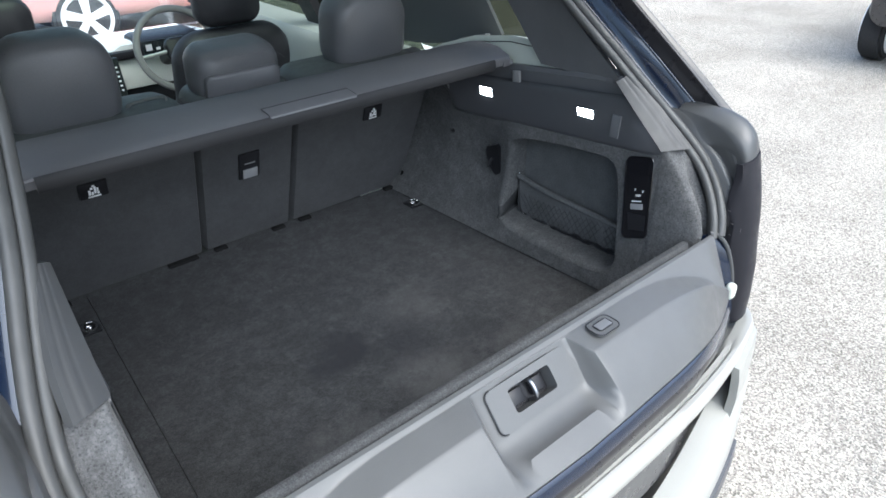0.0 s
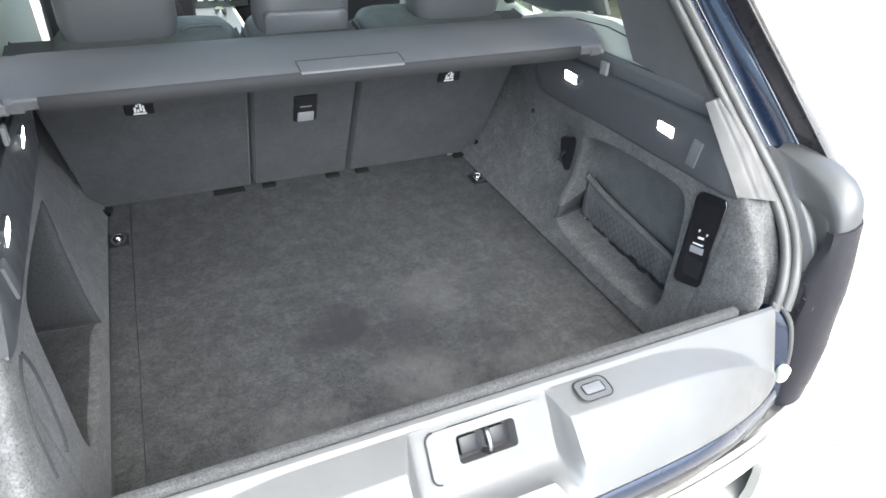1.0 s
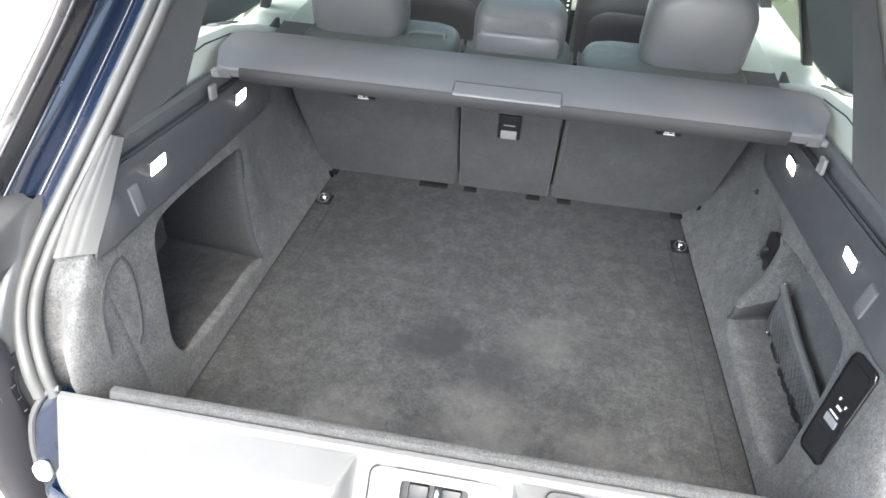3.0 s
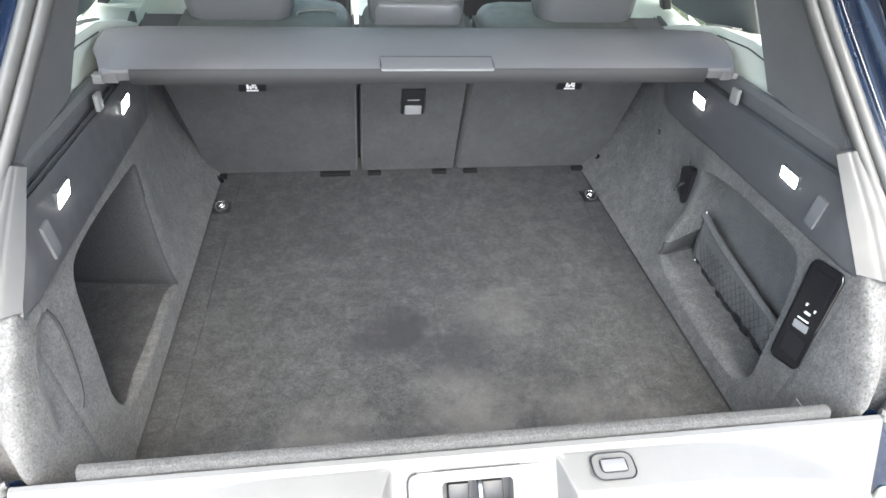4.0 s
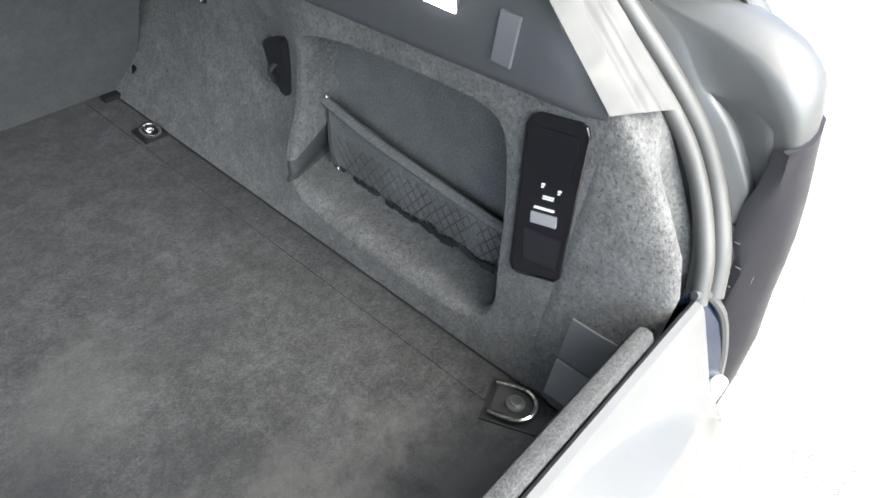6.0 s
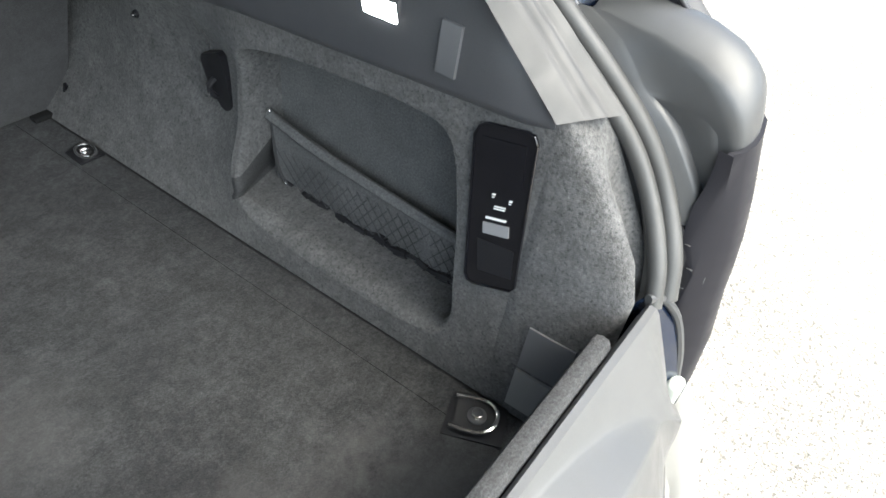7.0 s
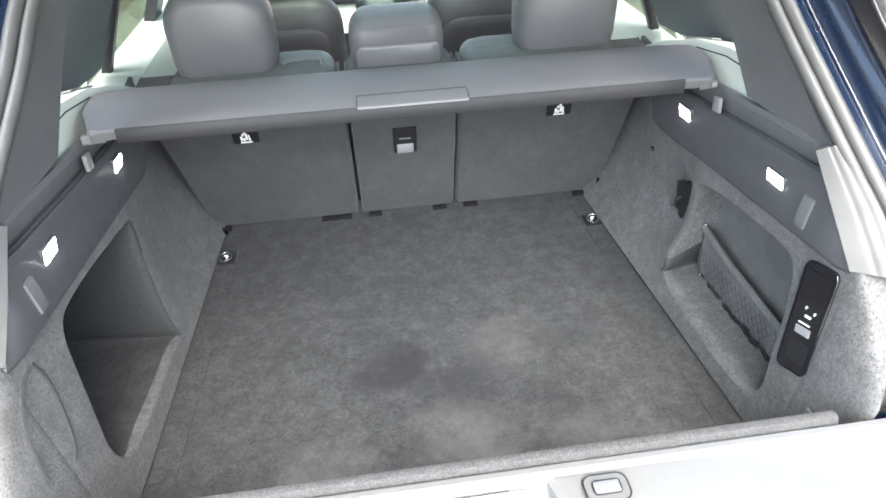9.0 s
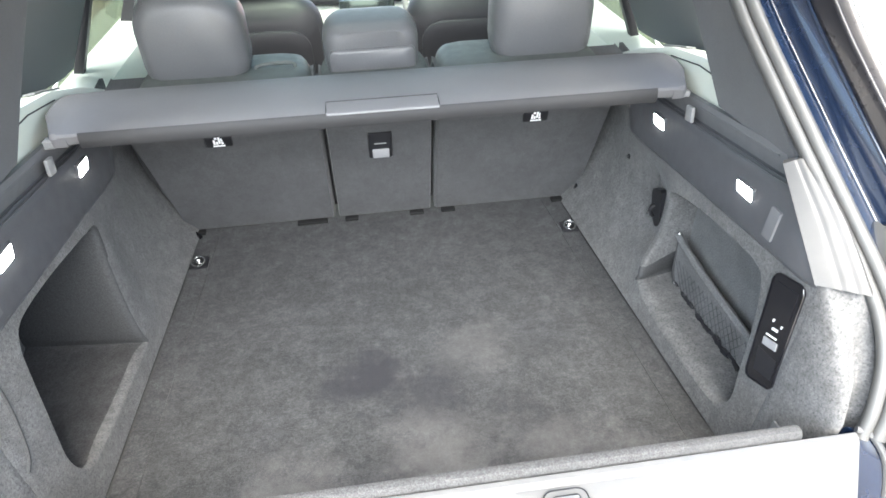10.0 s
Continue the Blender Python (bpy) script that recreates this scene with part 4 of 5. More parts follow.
def bumper():
    b = thing("bumper", "rear bumper with a bright top face and a dark cut-out", "bumper")
    def line(x, base, bow):
        return base + bow * (abs(x) / 0.9) ** 2.6 + 2.6 * max(0.0, abs(x) - 0.78) ** 1.6
    xs = [-0.92 + 1.84 * i / 50 for i in range(51)]
    mid = [x for x in xs if abs(x) < 0.67]
    drop = lambda x: -0.058 * (abs(x) / 0.8) ** 2
    prof = ((-0.222, 0.13, 0.840), (-0.233, 0.135, 0.856), (-0.244, 0.140, 0.857), (-0.253, 0.146, 0.851), (-0.258, 0.150, 0.840), (-0.256, 0.154, 0.822), (-0.250, 0.156, 0.806), (-0.240, 0.158, 0.799))
    fill = lambda x: 0.0145 * soft(0.58, 0.68, abs(x))
    rows = [[(x, line(x, base, bow), z + drop(x) + (fill(x) if k == 0 else 0)) for k, (base, bow, z) in enumerate(prof)] for x in xs]
    step = lambda xs_: slab([[(x, line(x, -0.08, 0.03), 0.800 + drop(x)), (x, line(x, -0.15, 0.07), 0.815 + drop(x)), (x, line(x, -0.226, 0.132), 0.838 + drop(x) + fill(x))] for x in xs_], (0, 0.004, -0.03))
    part("bumper_step", step([x for x in xs if abs(x) < 0.60]), M_BLACK, b, "black step below the tailgate")
    for s in (-1, 1):
        part("corner_top", step([x for x in xs if s * x > 0.58]), M_BUMPER, b)
    part("upper_face", slab(rows, (0, 0.02, -0.01)), M_BUMPER, b)
    rows = [[(x, line(x, -0.245, 0.16), 0.803 + drop(x)), (x, line(x, -0.205, 0.15), 0.77 + drop(x)), (x, line(x, -0.200, 0.15), 0.45)] for x in mid]
    part("cut_out", slab(rows, (0, 0.02, 0)), M_GLOSSBLACK, b, "black recessed centre")
    rise = lambda x: 0.12 * soft(0.20, 0.60, abs(x))
    rows = [[(x, line(x, -0.245, 0.17), 0.555 + rise(x)), (x, line(x, -0.280, 0.18), 0.55 + rise(x)), (x, line(x, -0.302, 0.18), 0.52 + rise(x)), (x, line(x, -0.312, 0.19), 0.45 + rise(x) * 0.5), (x, line(x, -0.295, 0.18), 0.40), (x, line(x, -0.26, 0.16), 0.30)] for x in xs]
    part("lower_face", slab(rows, (0, 0.02, 0)), M_BUMPER, b)
    rows = [[(x, line(x, -0.320, 0.19), 0.455 + rise(x) * 0.5), (x, line(x, -0.324, 0.19), 0.43 + rise(x) * 0.4), (x, line(x, -0.302, 0.18), 0.395)] for x in mid]
    part("lower_strip", slab(rows, (0, 0.012, 0)), M_DARKPLASTIC, b, "dark plastic lower strip")
    for s in (-1, 1):
        rows = [[(s * x, line(x, -0.272, 0.156), 0.832 + drop(x)), (s * x, line(x, -0.280, 0.160), 0.80 + drop(x)), (s * x, line(x, -0.286, 0.165), 0.72), (s * x, line(x, -0.284, 0.17), 0.60)] for x in (0.57, 0.60, 0.66, 0.72, 0.78, 0.85, 0.92)]
        part("corner_face", slab(rows, (0, 0.02, 0)), M_BUMPER, b)
    return b


bumper()


# ---- rear seat ----
def back_y(z):
    return 1.122 - 0.33 * (z - FLOOR)


def rear_seat():
    rs = thing("rear_seat", "split rear bench seen from behind, backs clad in grey carpet", "car seat")
    spans = ((-0.592, -0.152), (-0.140, 0.142), (0.154, 0.598))
    for a, b in spans:
        rows = []
        for z in (FLOOR + 0.006, 0.83, 0.95, 1.1, 1.2, 1.285):
            a_ = -0.585 - 0.14 * (z - FLOOR) if a < -0.5 else a
            b_ = 0.606 + 0.10 * (z - FLOOR) if b > 0.5 else b
            rows.append([(lerp(a_, b_, u), back_y(z) + (0.012 if u in (0, 1) else 0.0), z) for u in (0, 0.012, 0.3, 0.7, 0.988, 1)])
        back = part("backrest", slab(rows, (0, 0.11, 0.01)), M_SEATBACK, rs)
        w = (b - a) / 2 - 0.004
        cut = 0.02 if max(abs(a), abs(b)) > 0.5 else 0.0
        top = pillow(2 * w - cut, 0.10, 0.25, 0.04)
        turned(top, Matrix.Translation(((a + b) / 2 - math.copysign(cut / 2, a + b), 1.025, 1.270)))
        part("seat_top", top, M_SEATLEATHER, back, "smooth grey leather top")
        cx = (a + b) / 2
        front = pillow(2 * w, 0.5, 0.11, 0.04)
        turned(front, Matrix.Translation((cx, 1.215, 1.03)) @ pose(0, 0, 0, 18, 0, 0))
        part("cushion", front, M_SEATLEATHER, back)
    part("belt_guide", tube(smooth_path([(-0.285, 1.00, 1.312), (-0.280, 1.01, 1.326), (-0.20, 1.01, 1.328), (-0.195, 1.00, 1.312)], 5), 0.005, 8), M_SEATLEATHER, rs, "grey belt guide loop")
    for x0, x1 in ((-0.265, -0.175), (-0.122, -0.082), (0.075, 0.118), (0.172, 0.215), (0.520, 0.575), (-0.575, -0.535)):
        part("hinge_slot", cube(x0, x1, 1.098, 1.119, FLOOR - 0.002, FLOOR + 0.008, 0.002), M_SEAM, rs, "black hinge slot")
    for s, pts in ((1, ((0.560, 1.075, 0.803), (0.578, 1.095, 0.812), (0.588, 1.092, 0.835), (0.592, 1.085, 0.862))), (-1, ((0.545, 1.080, 0.804), (0.562, 1.098, 0.808), (0.578, 1.100, 0.818), (0.588, 1.094, 0.842)))):
        part("seat_bracket", tube(smooth_path([(s * x, y, z) for x, y, z in pts], 4), 0.006, 8), M_GLOSSBLACK, rs, "black steel hinge bracket")
    for x in (-0.146, 0.148):
        part("split_gap", slab([[(x - 0.005, back_y(z) + 0.07, z), (x + 0.005, back_y(z) + 0.07, z)] for z in (FLOOR + 0.01, 1.0, 1.28)], (0, 0.02, 0)), M_GAP, rs, "dark gap between the seat backs")
    # releases and anchor badges
    rel = part("release_bezel", turned(cube(-0.032, 0.032, -0.006, 0.004, -0.045, 0.045, 0.004), Matrix.Translation((0.0, back_y(1.08) - 0.002, 1.08)) @ pose(0, 0, 0, 18, 0, 0)), M_BLACK, rs, "black release bezel")
    part("release_lever", turned(cube(-0.023, 0.023, -0.012, -0.006, -0.040, -0.008, 0.004), Matrix.Translation((0.0, back_y(1.08) - 0.002, 1.08)) @ pose(0, 0, 0, 18, 0, 0)), M_SILVER, rel, "satin silver lever")
    part("release_print", turned(cube(-0.016, 0.016, -0.0072, -0.006, 0.008, 0.012), Matrix.Translation((0.0, back_y(1.08) - 0.002, 1.08)) @ pose(0, 0, 0, 18, 0, 0)), M_CLIP, rel, "pale printed line", smooth=False)
    for x in (-0.415, 0.425):
        m = Matrix.Translation((x, back_y(1.145) - 0.002, 1.145)) @ pose(0, 0, 0, 18, 0, 0)
        bad = part("anchor_bezel", turned(cube(-0.034, 0.034, -0.005, 0.004, -0.027, 0.020, 0.004), m), M_BLACK, rs, "black child-seat anchor bezel")
        bm = None
        for x0, x1, z0, z1 in ((-0.015, 0.015, -0.0225, -0.0185), (-0.013, -0.0075, -0.015, 0.0), (-0.006, -0.001, -0.0155, -0.006), (0.0005, 0.0055, -0.012, 0.009),
                               (0.007, 0.0125, -0.015, -0.008), (0.007, 0.011, -0.006, 0.004), (-0.008, -0.002, 0.002, 0.008), (-0.003, 0.003, 0.010, 0.014)):
            bm = cube(x0, x1, -0.0062, -0.005, z0, z1, bm=bm)
        part("badge_print", turned(bm, m), M_WHITE, bad, "white printed badge", smooth=False)
    # head restraints
    for x, w, h, z0, y in ((-0.418, 0.250, 0.250, 1.268, 1.03), (0.425, 0.256, 0.250, 1.268, 1.03), (-0.003, 0.232, 0.150, 1.284, 1.02)):
        hr = part("head_restraint", turned(pillow(w, h, 0.135, 0.085 if h > 0.2 else 0.05, puff=0.24, levels=9), Matrix.Translation((x, y, z0 + h / 2)) @ pose(0, 0, 0, 6, 0, 0)), M_LEATHER, rs, "charcoal leather head restraint")
        if h > 0.2:
            for dx in (-0.36, 0.36):
                part("stitch_seam", turned(tube(smooth_path([(dx * w * 0.98, -0.046, -h * 0.40), (dx * w, -0.056, -h * 0.1), (dx * w, -0.055, h * 0.2), (dx * w * 0.94, -0.040, h * 0.42)], 4), 0.0016, 5), Matrix.Translation((x, y, z0 + h / 2)) @ pose(0, 0, 0, 6, 0, 0)), M_GAP, hr)
        else:
            part("head_restraint_back", turned(pillow(w * 0.90, h * 0.52, 0.03, 0.02, puff=0.15), Matrix.Translation((x, y - 0.058, z0 + h * (0.33 if h < 0.2 else 0.30))) @ pose(0, 0, 0, 10, 0, 0)), M_LEATHER, hr)
        if h > 0.2:
            part("guide_collar", tube(smooth_path([(x - 0.088, y - 0.035, 1.330), (x - 0.078, y - 0.045, 1.318), (x, y - 0.05, 1.314), (x + 0.078, y - 0.045, 1.318), (x + 0.088, y - 0.035, 1.330)], 4), 0.007, 8), M_CLIP, hr, "pale guide collar")
        for dx in (-0.045, 0.045):
            part("post", cylinder((x + dx, y + 0.01, 1.29), (0, 0, 1), 0.006, 0.06, 12), M_CHROME, hr)
    return rs


rear_seat()


# ---- load cover ----
def load_cover():
    lc = thing("load_cover", "charcoal vinyl load cover with a slim grab handle", "load cover")
    xs = [-0.612 + 1.224 * i / 36 for i in range(37)]
    rows = []
    for x in xs:
        e = soft(0.575, 0.612, abs(x))
        prof = ((0.600, 1.356), (0.602, 1.3605), (0.610, 1.363), (0.640, 1.3665), (0.680, 1.370), (0.715, 1.3725), (0.745, 1.373), (0.785, 1.369), (0.83, 1.356), (0.87, 1.338), (0.91, 1.312), (0.94, 1.285))
        rows.append([(x, y + 0.002 * e, z - 0.002 * e) for y, z in prof])
    part("cover_top", slab(rows, (0, 0.006, -0.018)), M_COVER, lc)
    # front face and underside, shaded by a darker colour than the lit top
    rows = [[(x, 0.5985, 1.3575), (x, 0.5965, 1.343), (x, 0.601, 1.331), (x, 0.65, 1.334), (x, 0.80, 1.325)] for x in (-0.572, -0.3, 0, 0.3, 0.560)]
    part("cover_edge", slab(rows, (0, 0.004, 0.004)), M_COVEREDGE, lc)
    h = part("handle", slab([[(x, 0.5995, 1.3580), (x, 0.6008, 1.3622), (x, 0.610, 1.3650), (x, 0.642, 1.3686)] for x in (-0.112, -0.05, 0.05, 0.110)], (0, 0.001, -0.003)), M_COVER, lc, "raised grab handle")
    part("handle_strip", tube([(-0.110, 0.5988, 1.3600), (0.108, 0.5988, 1.3600)], 0.0022, 8), M_DULL, h, "dull silver strip")
    part("handle_seam", tube([(-0.112, 0.601, 1.361), (-0.112, 0.611, 1.3652), (-0.112, 0.642, 1.3688), (0.110, 0.642, 1.3688), (0.110, 0.611, 1.3652), (0.110, 0.601, 1.361)], 0.0012, 6), M_GAP, h)
    for s in (-1, 1):
        prof = ((0.604, 1.334), (0.602, 1.352), (0.608, 1.3605), (0.640, 1.3640), (0.680, 1.3675), (0.715, 1.370), (0.745, 1.3705), (0.785, 1.3665), (0.83, 1.3535), (0.87, 1.335), (0.91, 1.309), (0.88, 1.300))
        wide = lambda y: 0.0275 * soft(0.603, 0.69, y)
        part("end_cap", loft([[(s * (x + g * wide(y)), lerp(0.73, y, k), lerp(1.352, z, k)) for y, z in prof] for x, k, g in ((0.596, 1, 0), (0.616, 1, 1), (0.622, 0.99, 1), (0.626, 0.96, 1), (0.6275, 0.91, 1))]), M_COVER, lc)
        part("end_peg", cube(s * 0.624, s * 0.637, 0.606, 0.622, 1.334, 1.347, 0.003), M_CLIP, lc, "pale locating peg")
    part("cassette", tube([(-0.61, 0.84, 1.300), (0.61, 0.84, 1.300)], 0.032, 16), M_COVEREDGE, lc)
    return lc


load_cover()


# ---- boot fittings ----
def boot_lamp(s, y, z):
    ob = thing("boot_lamp", "small lit white boot lamp in the dark side trim", "lamp", "boot lamps")
    m = Matrix.Translation((s * 0.6285, y, z)) @ pose(0, 0, 0, -5, -s * 9, 0)
    if s < 0:
        m = m @ Matrix.Scale(-1, 4, (1, 0, 0))
    part("bezel", turned(cube(-0.0018, 0.010, -0.029, 0.029, -0.0165, 0.0165, 0.002), m), M_DARKPLASTIC, ob)
    part("lens", turned(cube(-0.0030, 0.003, -0.025, 0.025, -0.0128, 0.0128, 0.0015), m), M_LAMP, ob, "glowing white lens")


for s in (-1, 1):
    boot_lamp(s, 0.702, 1.237 + (0.006 if s < 0 else 0))
    boot_lamp(s, 0.335 - (0.008 if s < 0 else 0), 1.265 + (0.012 if s < 0 else 0))


def tie_down(x, y):
    ob = thing("tie_down", "chrome lashing eye in a black recess of the floor", "lashing eye", "floor lashing eyes", at=(x, y, FLOOR))
    part("base", cube(-0.024, 0.024, -0.026, 0.026, 0.0, 0.005, 0.002), M_BLACK, ob)
    part("ring", tube([(0.016 * math.cos(a), -0.006 + 0.018 * math.sin(a), 0.012 + 0.004 * math.sin(a)) for a in [2 * math.pi * i / 20 for i in range(20)]], 0.0032, 8, closed=True), M_CHROME, ob, "chrome ring")
    part("screw", cylinder((0, 0.0, 0.007), (0, 0, 1), 0.008, 0.006, 12, 0.001), M_CHROME, ob)


for x, y in ((-0.53, 0.95), (0.53, 0.95)):
    tie_down(x, y)


def lashing_tongue(s):
    ob = thing("tie_down", "steel lashing loop with a hex bolt, folded into a floor pocket", "lashing eye", "floor lashing eyes", at=(s * 0.557, 0.084, FLOOR))
    ob.rotation_euler = (0, 0, radians(114 if s > 0 else 66))
    part("base", plate([(x, y, 0.001) for x, y in ((-0.044, -0.034), (0.034, -0.034), (0.038, 0.036), (-0.044, 0.034))], (0, 0, 0.002)), M_BLACK, ob, "dark pocket floor")
    arc = [(-0.006 - 0.026 * math.sin(a), 0.026 * math.cos(a)) for a in [math.pi * i / 12 for i in range(13)]]
    outer = [(0.030, 0.024), (0.012, 0.026)] + arc + [(0.012, -0.026), (0.030, -0.024)]
    part("tongue", plate([(x * 0.86, y * 0.86, 0.0035) for x, y in outer], (0, 0, 0.003)), M_GAP, ob, "dark pressed tongue")
    part("loop", tube([(x, y, 0.0085 + 0.10 * max(0.0, -x)) for x, y in outer], 0.0036, 8), M_CHROME, ob, "bright steel loop")
    part("washer", cylinder((-0.004, 0, 0.0085), (0, 0, 1), 0.0135, 0.003, 20, 0.0008), M_STEEL, ob)
    part("bolt_head", cylinder((-0.004, 0, 0.013), (0, 0, 1), 0.0085, 0.007, 6, 0.001), M_CHROME, ob)


for s in (-1, 1):
    lashing_tongue(s)


def socket_panel():
    ob = thing("socket_panel", "upright black switch and power socket panel", "switch panel")
    c = [(0.190, 1.178), (0.186, 1.190), (0.178, 1.196), (0.130, 1.207), (0.121, 1.206), (0.115, 1.197), (0.098, 1.030), (0.095, 1.012), (0.100, 1.003), (0.150, 0.984), (0.158, 0.985), (0.163, 0.994)]
    def on(y, z, out=0.0):
        return (wall_x(y, z) - 0.004 - out, y, z)
    body = part("panel", plate([on(y, z) for y, z in c], (0.012, 0, 0)), M_GLOSSBLACK, ob)
    part("panel_rim", tube([on(y, z, 0.0005) for y, z in c], 0.0016, 6, closed=True), M_GLOSSBLACK, body)
    inner = [(0.180, 1.180), (0.126, 1.192), (0.119, 1.140), (0.172, 1.126)]
    part("cover_flap", plate([on(y, z, 0.0012) for y, z in inner], (0.003, 0, 0)), M_GLOSSBLACK, body)
    for y0, z0, w, h in ((0.150, 1.119, 0.004, 0.0022), (0.150, 1.1155, 0.0028, 0.0014), (0.128, 1.121, 0.004, 0.0022), (0.128, 1.1175, 0.0028, 0.0014), (0.139, 1.107, 0.014, 0.0016), (0.139, 1.104, 0.014, 0.0016), (0.140, 1.0895, 0.026, 0.003)):
        part("symbol", plate([on(y0 + a * w / 2, z0 + c_ * h / 2 - 0.30 * a * w / 2, 0.0015) for a, c_ in ((-1, -1), (1, -1), (1, 1), (-1, 1))], (0.001, 0, 0)), M_WHITE, body, "white printed symbol")
    sw = [(0.155, 1.078), (0.122, 1.088), (0.119, 1.074), (0.152, 1.064)]
    part("rocker_switch", plate([on(y, z, 0.002) for y, z in sw], (0.003, 0, 0)), M_SILVER, body, "satin silver rocker switch")
    part("socket", plate([on(y, z, 0.001) for y, z in ((0.158, 1.052), (0.108, 1.060), (0.103, 1.02), (0.148, 1.008))], (0.002, 0, 0)), M_BLACK, body)


socket_panel()


def bag_hook():
    ob = thing("bag_hook", "black bag hook let into the carpeted side", "hook")
    pts = [(0.722, 1.040), (0.716, 1.052), (0.676, 1.070), (0.668, 1.066), (0.660, 1.040), (0.650, 0.985), (0.652, 0.974), (0.664, 0.968), (0.682, 0.972), (0.700, 0.990), (0.714, 1.015)]
    on = lambda y, z, o: (0.653 - o + 0.05 * (y - 0.69), y, z)
    b = part("plate", plate([on(y, z, 0.003) for y, z in pts], (0.022, 0, 0)), M_BLACK, ob)
    part("hook", tube(smooth_path([on(0.690, 1.020, 0.003), on(0.690, 1.015, 0.012), on(0.690, 1.003, 0.014), on(0.688, 0.990, 0.006)], 5), 0.005, 8), M_BLACK, b)
    part("hook_tip", cylinder(on(0.690, 0.998, 0.020), (1, 0, 0), 0.003, 0.004, 10), M_CHROME, b)


bag_hook()
st = thing("trim_stud", "small dark push stud in the carpeted side", "stud", "lining studs")
part("stud_head", cylinder((0.648, 0.875, 1.060), (1, 0, 0.2), 0.007, 0.010, 14, 0.002), M_BLACK, st)
part("stud_cap", cylinder((0.643, 0.875, 1.060), (1, 0, 0.2), 0.003, 0.004, 10, 0.001), M_CHROME, st)
for y, z in ((0.598, 0.993), (0.574, 0.862)):
    st = thing("trim_stud", "small steel stud at the recess edge", "stud", "recess studs")
    part("stud_head", cylinder((0.676, y, z), (1, 0, 0), 0.006, 0.006, 12, 0.001), M_CHROME, st)


# ---- cabin ----
def cabin():
    side = []
    for s, nm in ((-1, "wall_cabin_left"), (1, "wall_cabin_right")):
        w = thing(nm, "pale cabin side with doors and glazed windows", "car door", kind="structure")
        # door cards and body below the belt
        rows = []
        for z, x in ((0.40, 0.93), (0.70, 0.95), (1.0, 0.94), (1.12, 0.92), (1.18, 0.90), (1.20, 0.885)):
            rows.append([(s * (x - 0.06 * soft(0.9, 0.25, y)), y, z + 0.10 * (1 - soft(0.35, 0.8, y))) for y in (0.24, 0.4, 0.6, 0.8, 0.95, 1.4, 2.0, 2.7, 3.3)])
        part("body_side", slab(rows, (s * 0.04, 0, 0)), M_PAINT, w, "dark blue painted body side")
        rows = [[(s * x, y, z - 0.0) for y in (1.15, 1.3, 1.6, 2.2, 2.9)] for z, x in ((0.5, 0.76), (0.9, 0.77), (1.08, 0.76), (1.15, 0.74), (1.19, 0.755), (1.20, 0.86), (1.205, 0.945))]
        part("door_card", slab(rows, (s * 0.03, 0, 0)), M_IVORY, w, "pale door card")
        # pale pillar base: upright face and a ledge that falls forwards
        rows = []
        for y, zt in ((0.46, 1.400), (0.55, 1.402), (0.65, 1.400), (0.80, 1.375), (0.95, 1.325), (1.10, 1.26), (1.25, 1.21)):
            rows.append([(s * 0.672, y, zt - lerp(0.20, 0.05, soft(0.7, 0.85, y))), (s * 0.668, y, zt - 0.012), (s * 0.674, y, zt), (s * 0.72, y + 0.02, zt - 0.012), (s * 0.80, y + 0.05, zt - 0.035), (s * 0.88, y + 0.05, zt - 0.045)])
        part("lower_pillar_trim", slab(rows, (s * 0.012, 0, -0.012)), M_IVORY, w, "pale moulded pillar base")
        slot = [(s * 0.705, 0.79, 1.373), (s * 0.735, 0.80, 1.366), (s * 0.742, 0.90, 1.338), (s * 0.722, 0.93, 1.332), (s * 0.700, 0.90, 1.342)]
        part("ledge_groove", tube([(s * 0.6675, y, z - 0.016) for y, z in ((0.50, 1.401), (0.55, 1.402), (0.65, 1.400), (0.78, 1.378))], 0.0016, 6), M_BLACK, w)
        part("belt_outlet", plate(slot, (0, 0, 0.004)), M_CLIP, w, "grey seat belt outlet")
        def rail(pts, wdt, dep, mat, name, lab=""):
            secs = [[(s * (x + a), y + b * 1.0, z) for a, b in ((-dep, -wdt), (-dep, wdt), (dep, wdt), (dep, -wdt))] for x, y, z in pts]
            return part(name, loft(secs), mat, w, lab)
        rows = []
        for t in (0, 0.08, 0.35, 0.7, 1.0):
            row = []
            for u in (0, 0.1, 0.4, 0.75, 0.95, 1):
                y = lerp(0.79, 1.39, u) + 0.12 * t
                z = lerp(1.362 - 0.135 * u - 0.02 * math.sin(math.pi * u), 1.74, t)
                row.append((s * (lerp(0.775 + 0.08 * u, 0.63, t)), y, z))
            rows.append(row)
        part("blind_panel", slab(rows, (s * 0.012, 0, 0)), M_BLIND, w, "grey cloth-covered side panel")
        rail([(0.862, 1.430, 1.19), (0.655, 1.50, 1.74)], 0.014, 0.014, M_BLACK, "window_divider")
        rail([(0.86, 2.02, 1.18), (0.62, 2.05, 1.75)], 0.06, 0.02, M_BLACK, "centre_pillar")
        rail([(0.84, 3.40, 1.10), (0.76, 3.05, 1.36), (0.62, 2.60, 1.72)], 0.05, 0.03, M_BLACK, "front_pillar")
        part("door_glass", slab([[(s * 0.882, y, 1.195), (s * 0.665, y2, 1.73)] for y, y2 in ((1.30, 1.45), (1.7, 1.7), (2.0, 2.0), (3.25, 2.6))], (s * 0.004, 0, 0)), M_GLASS, w, "clear side glass").visible_shadow = False
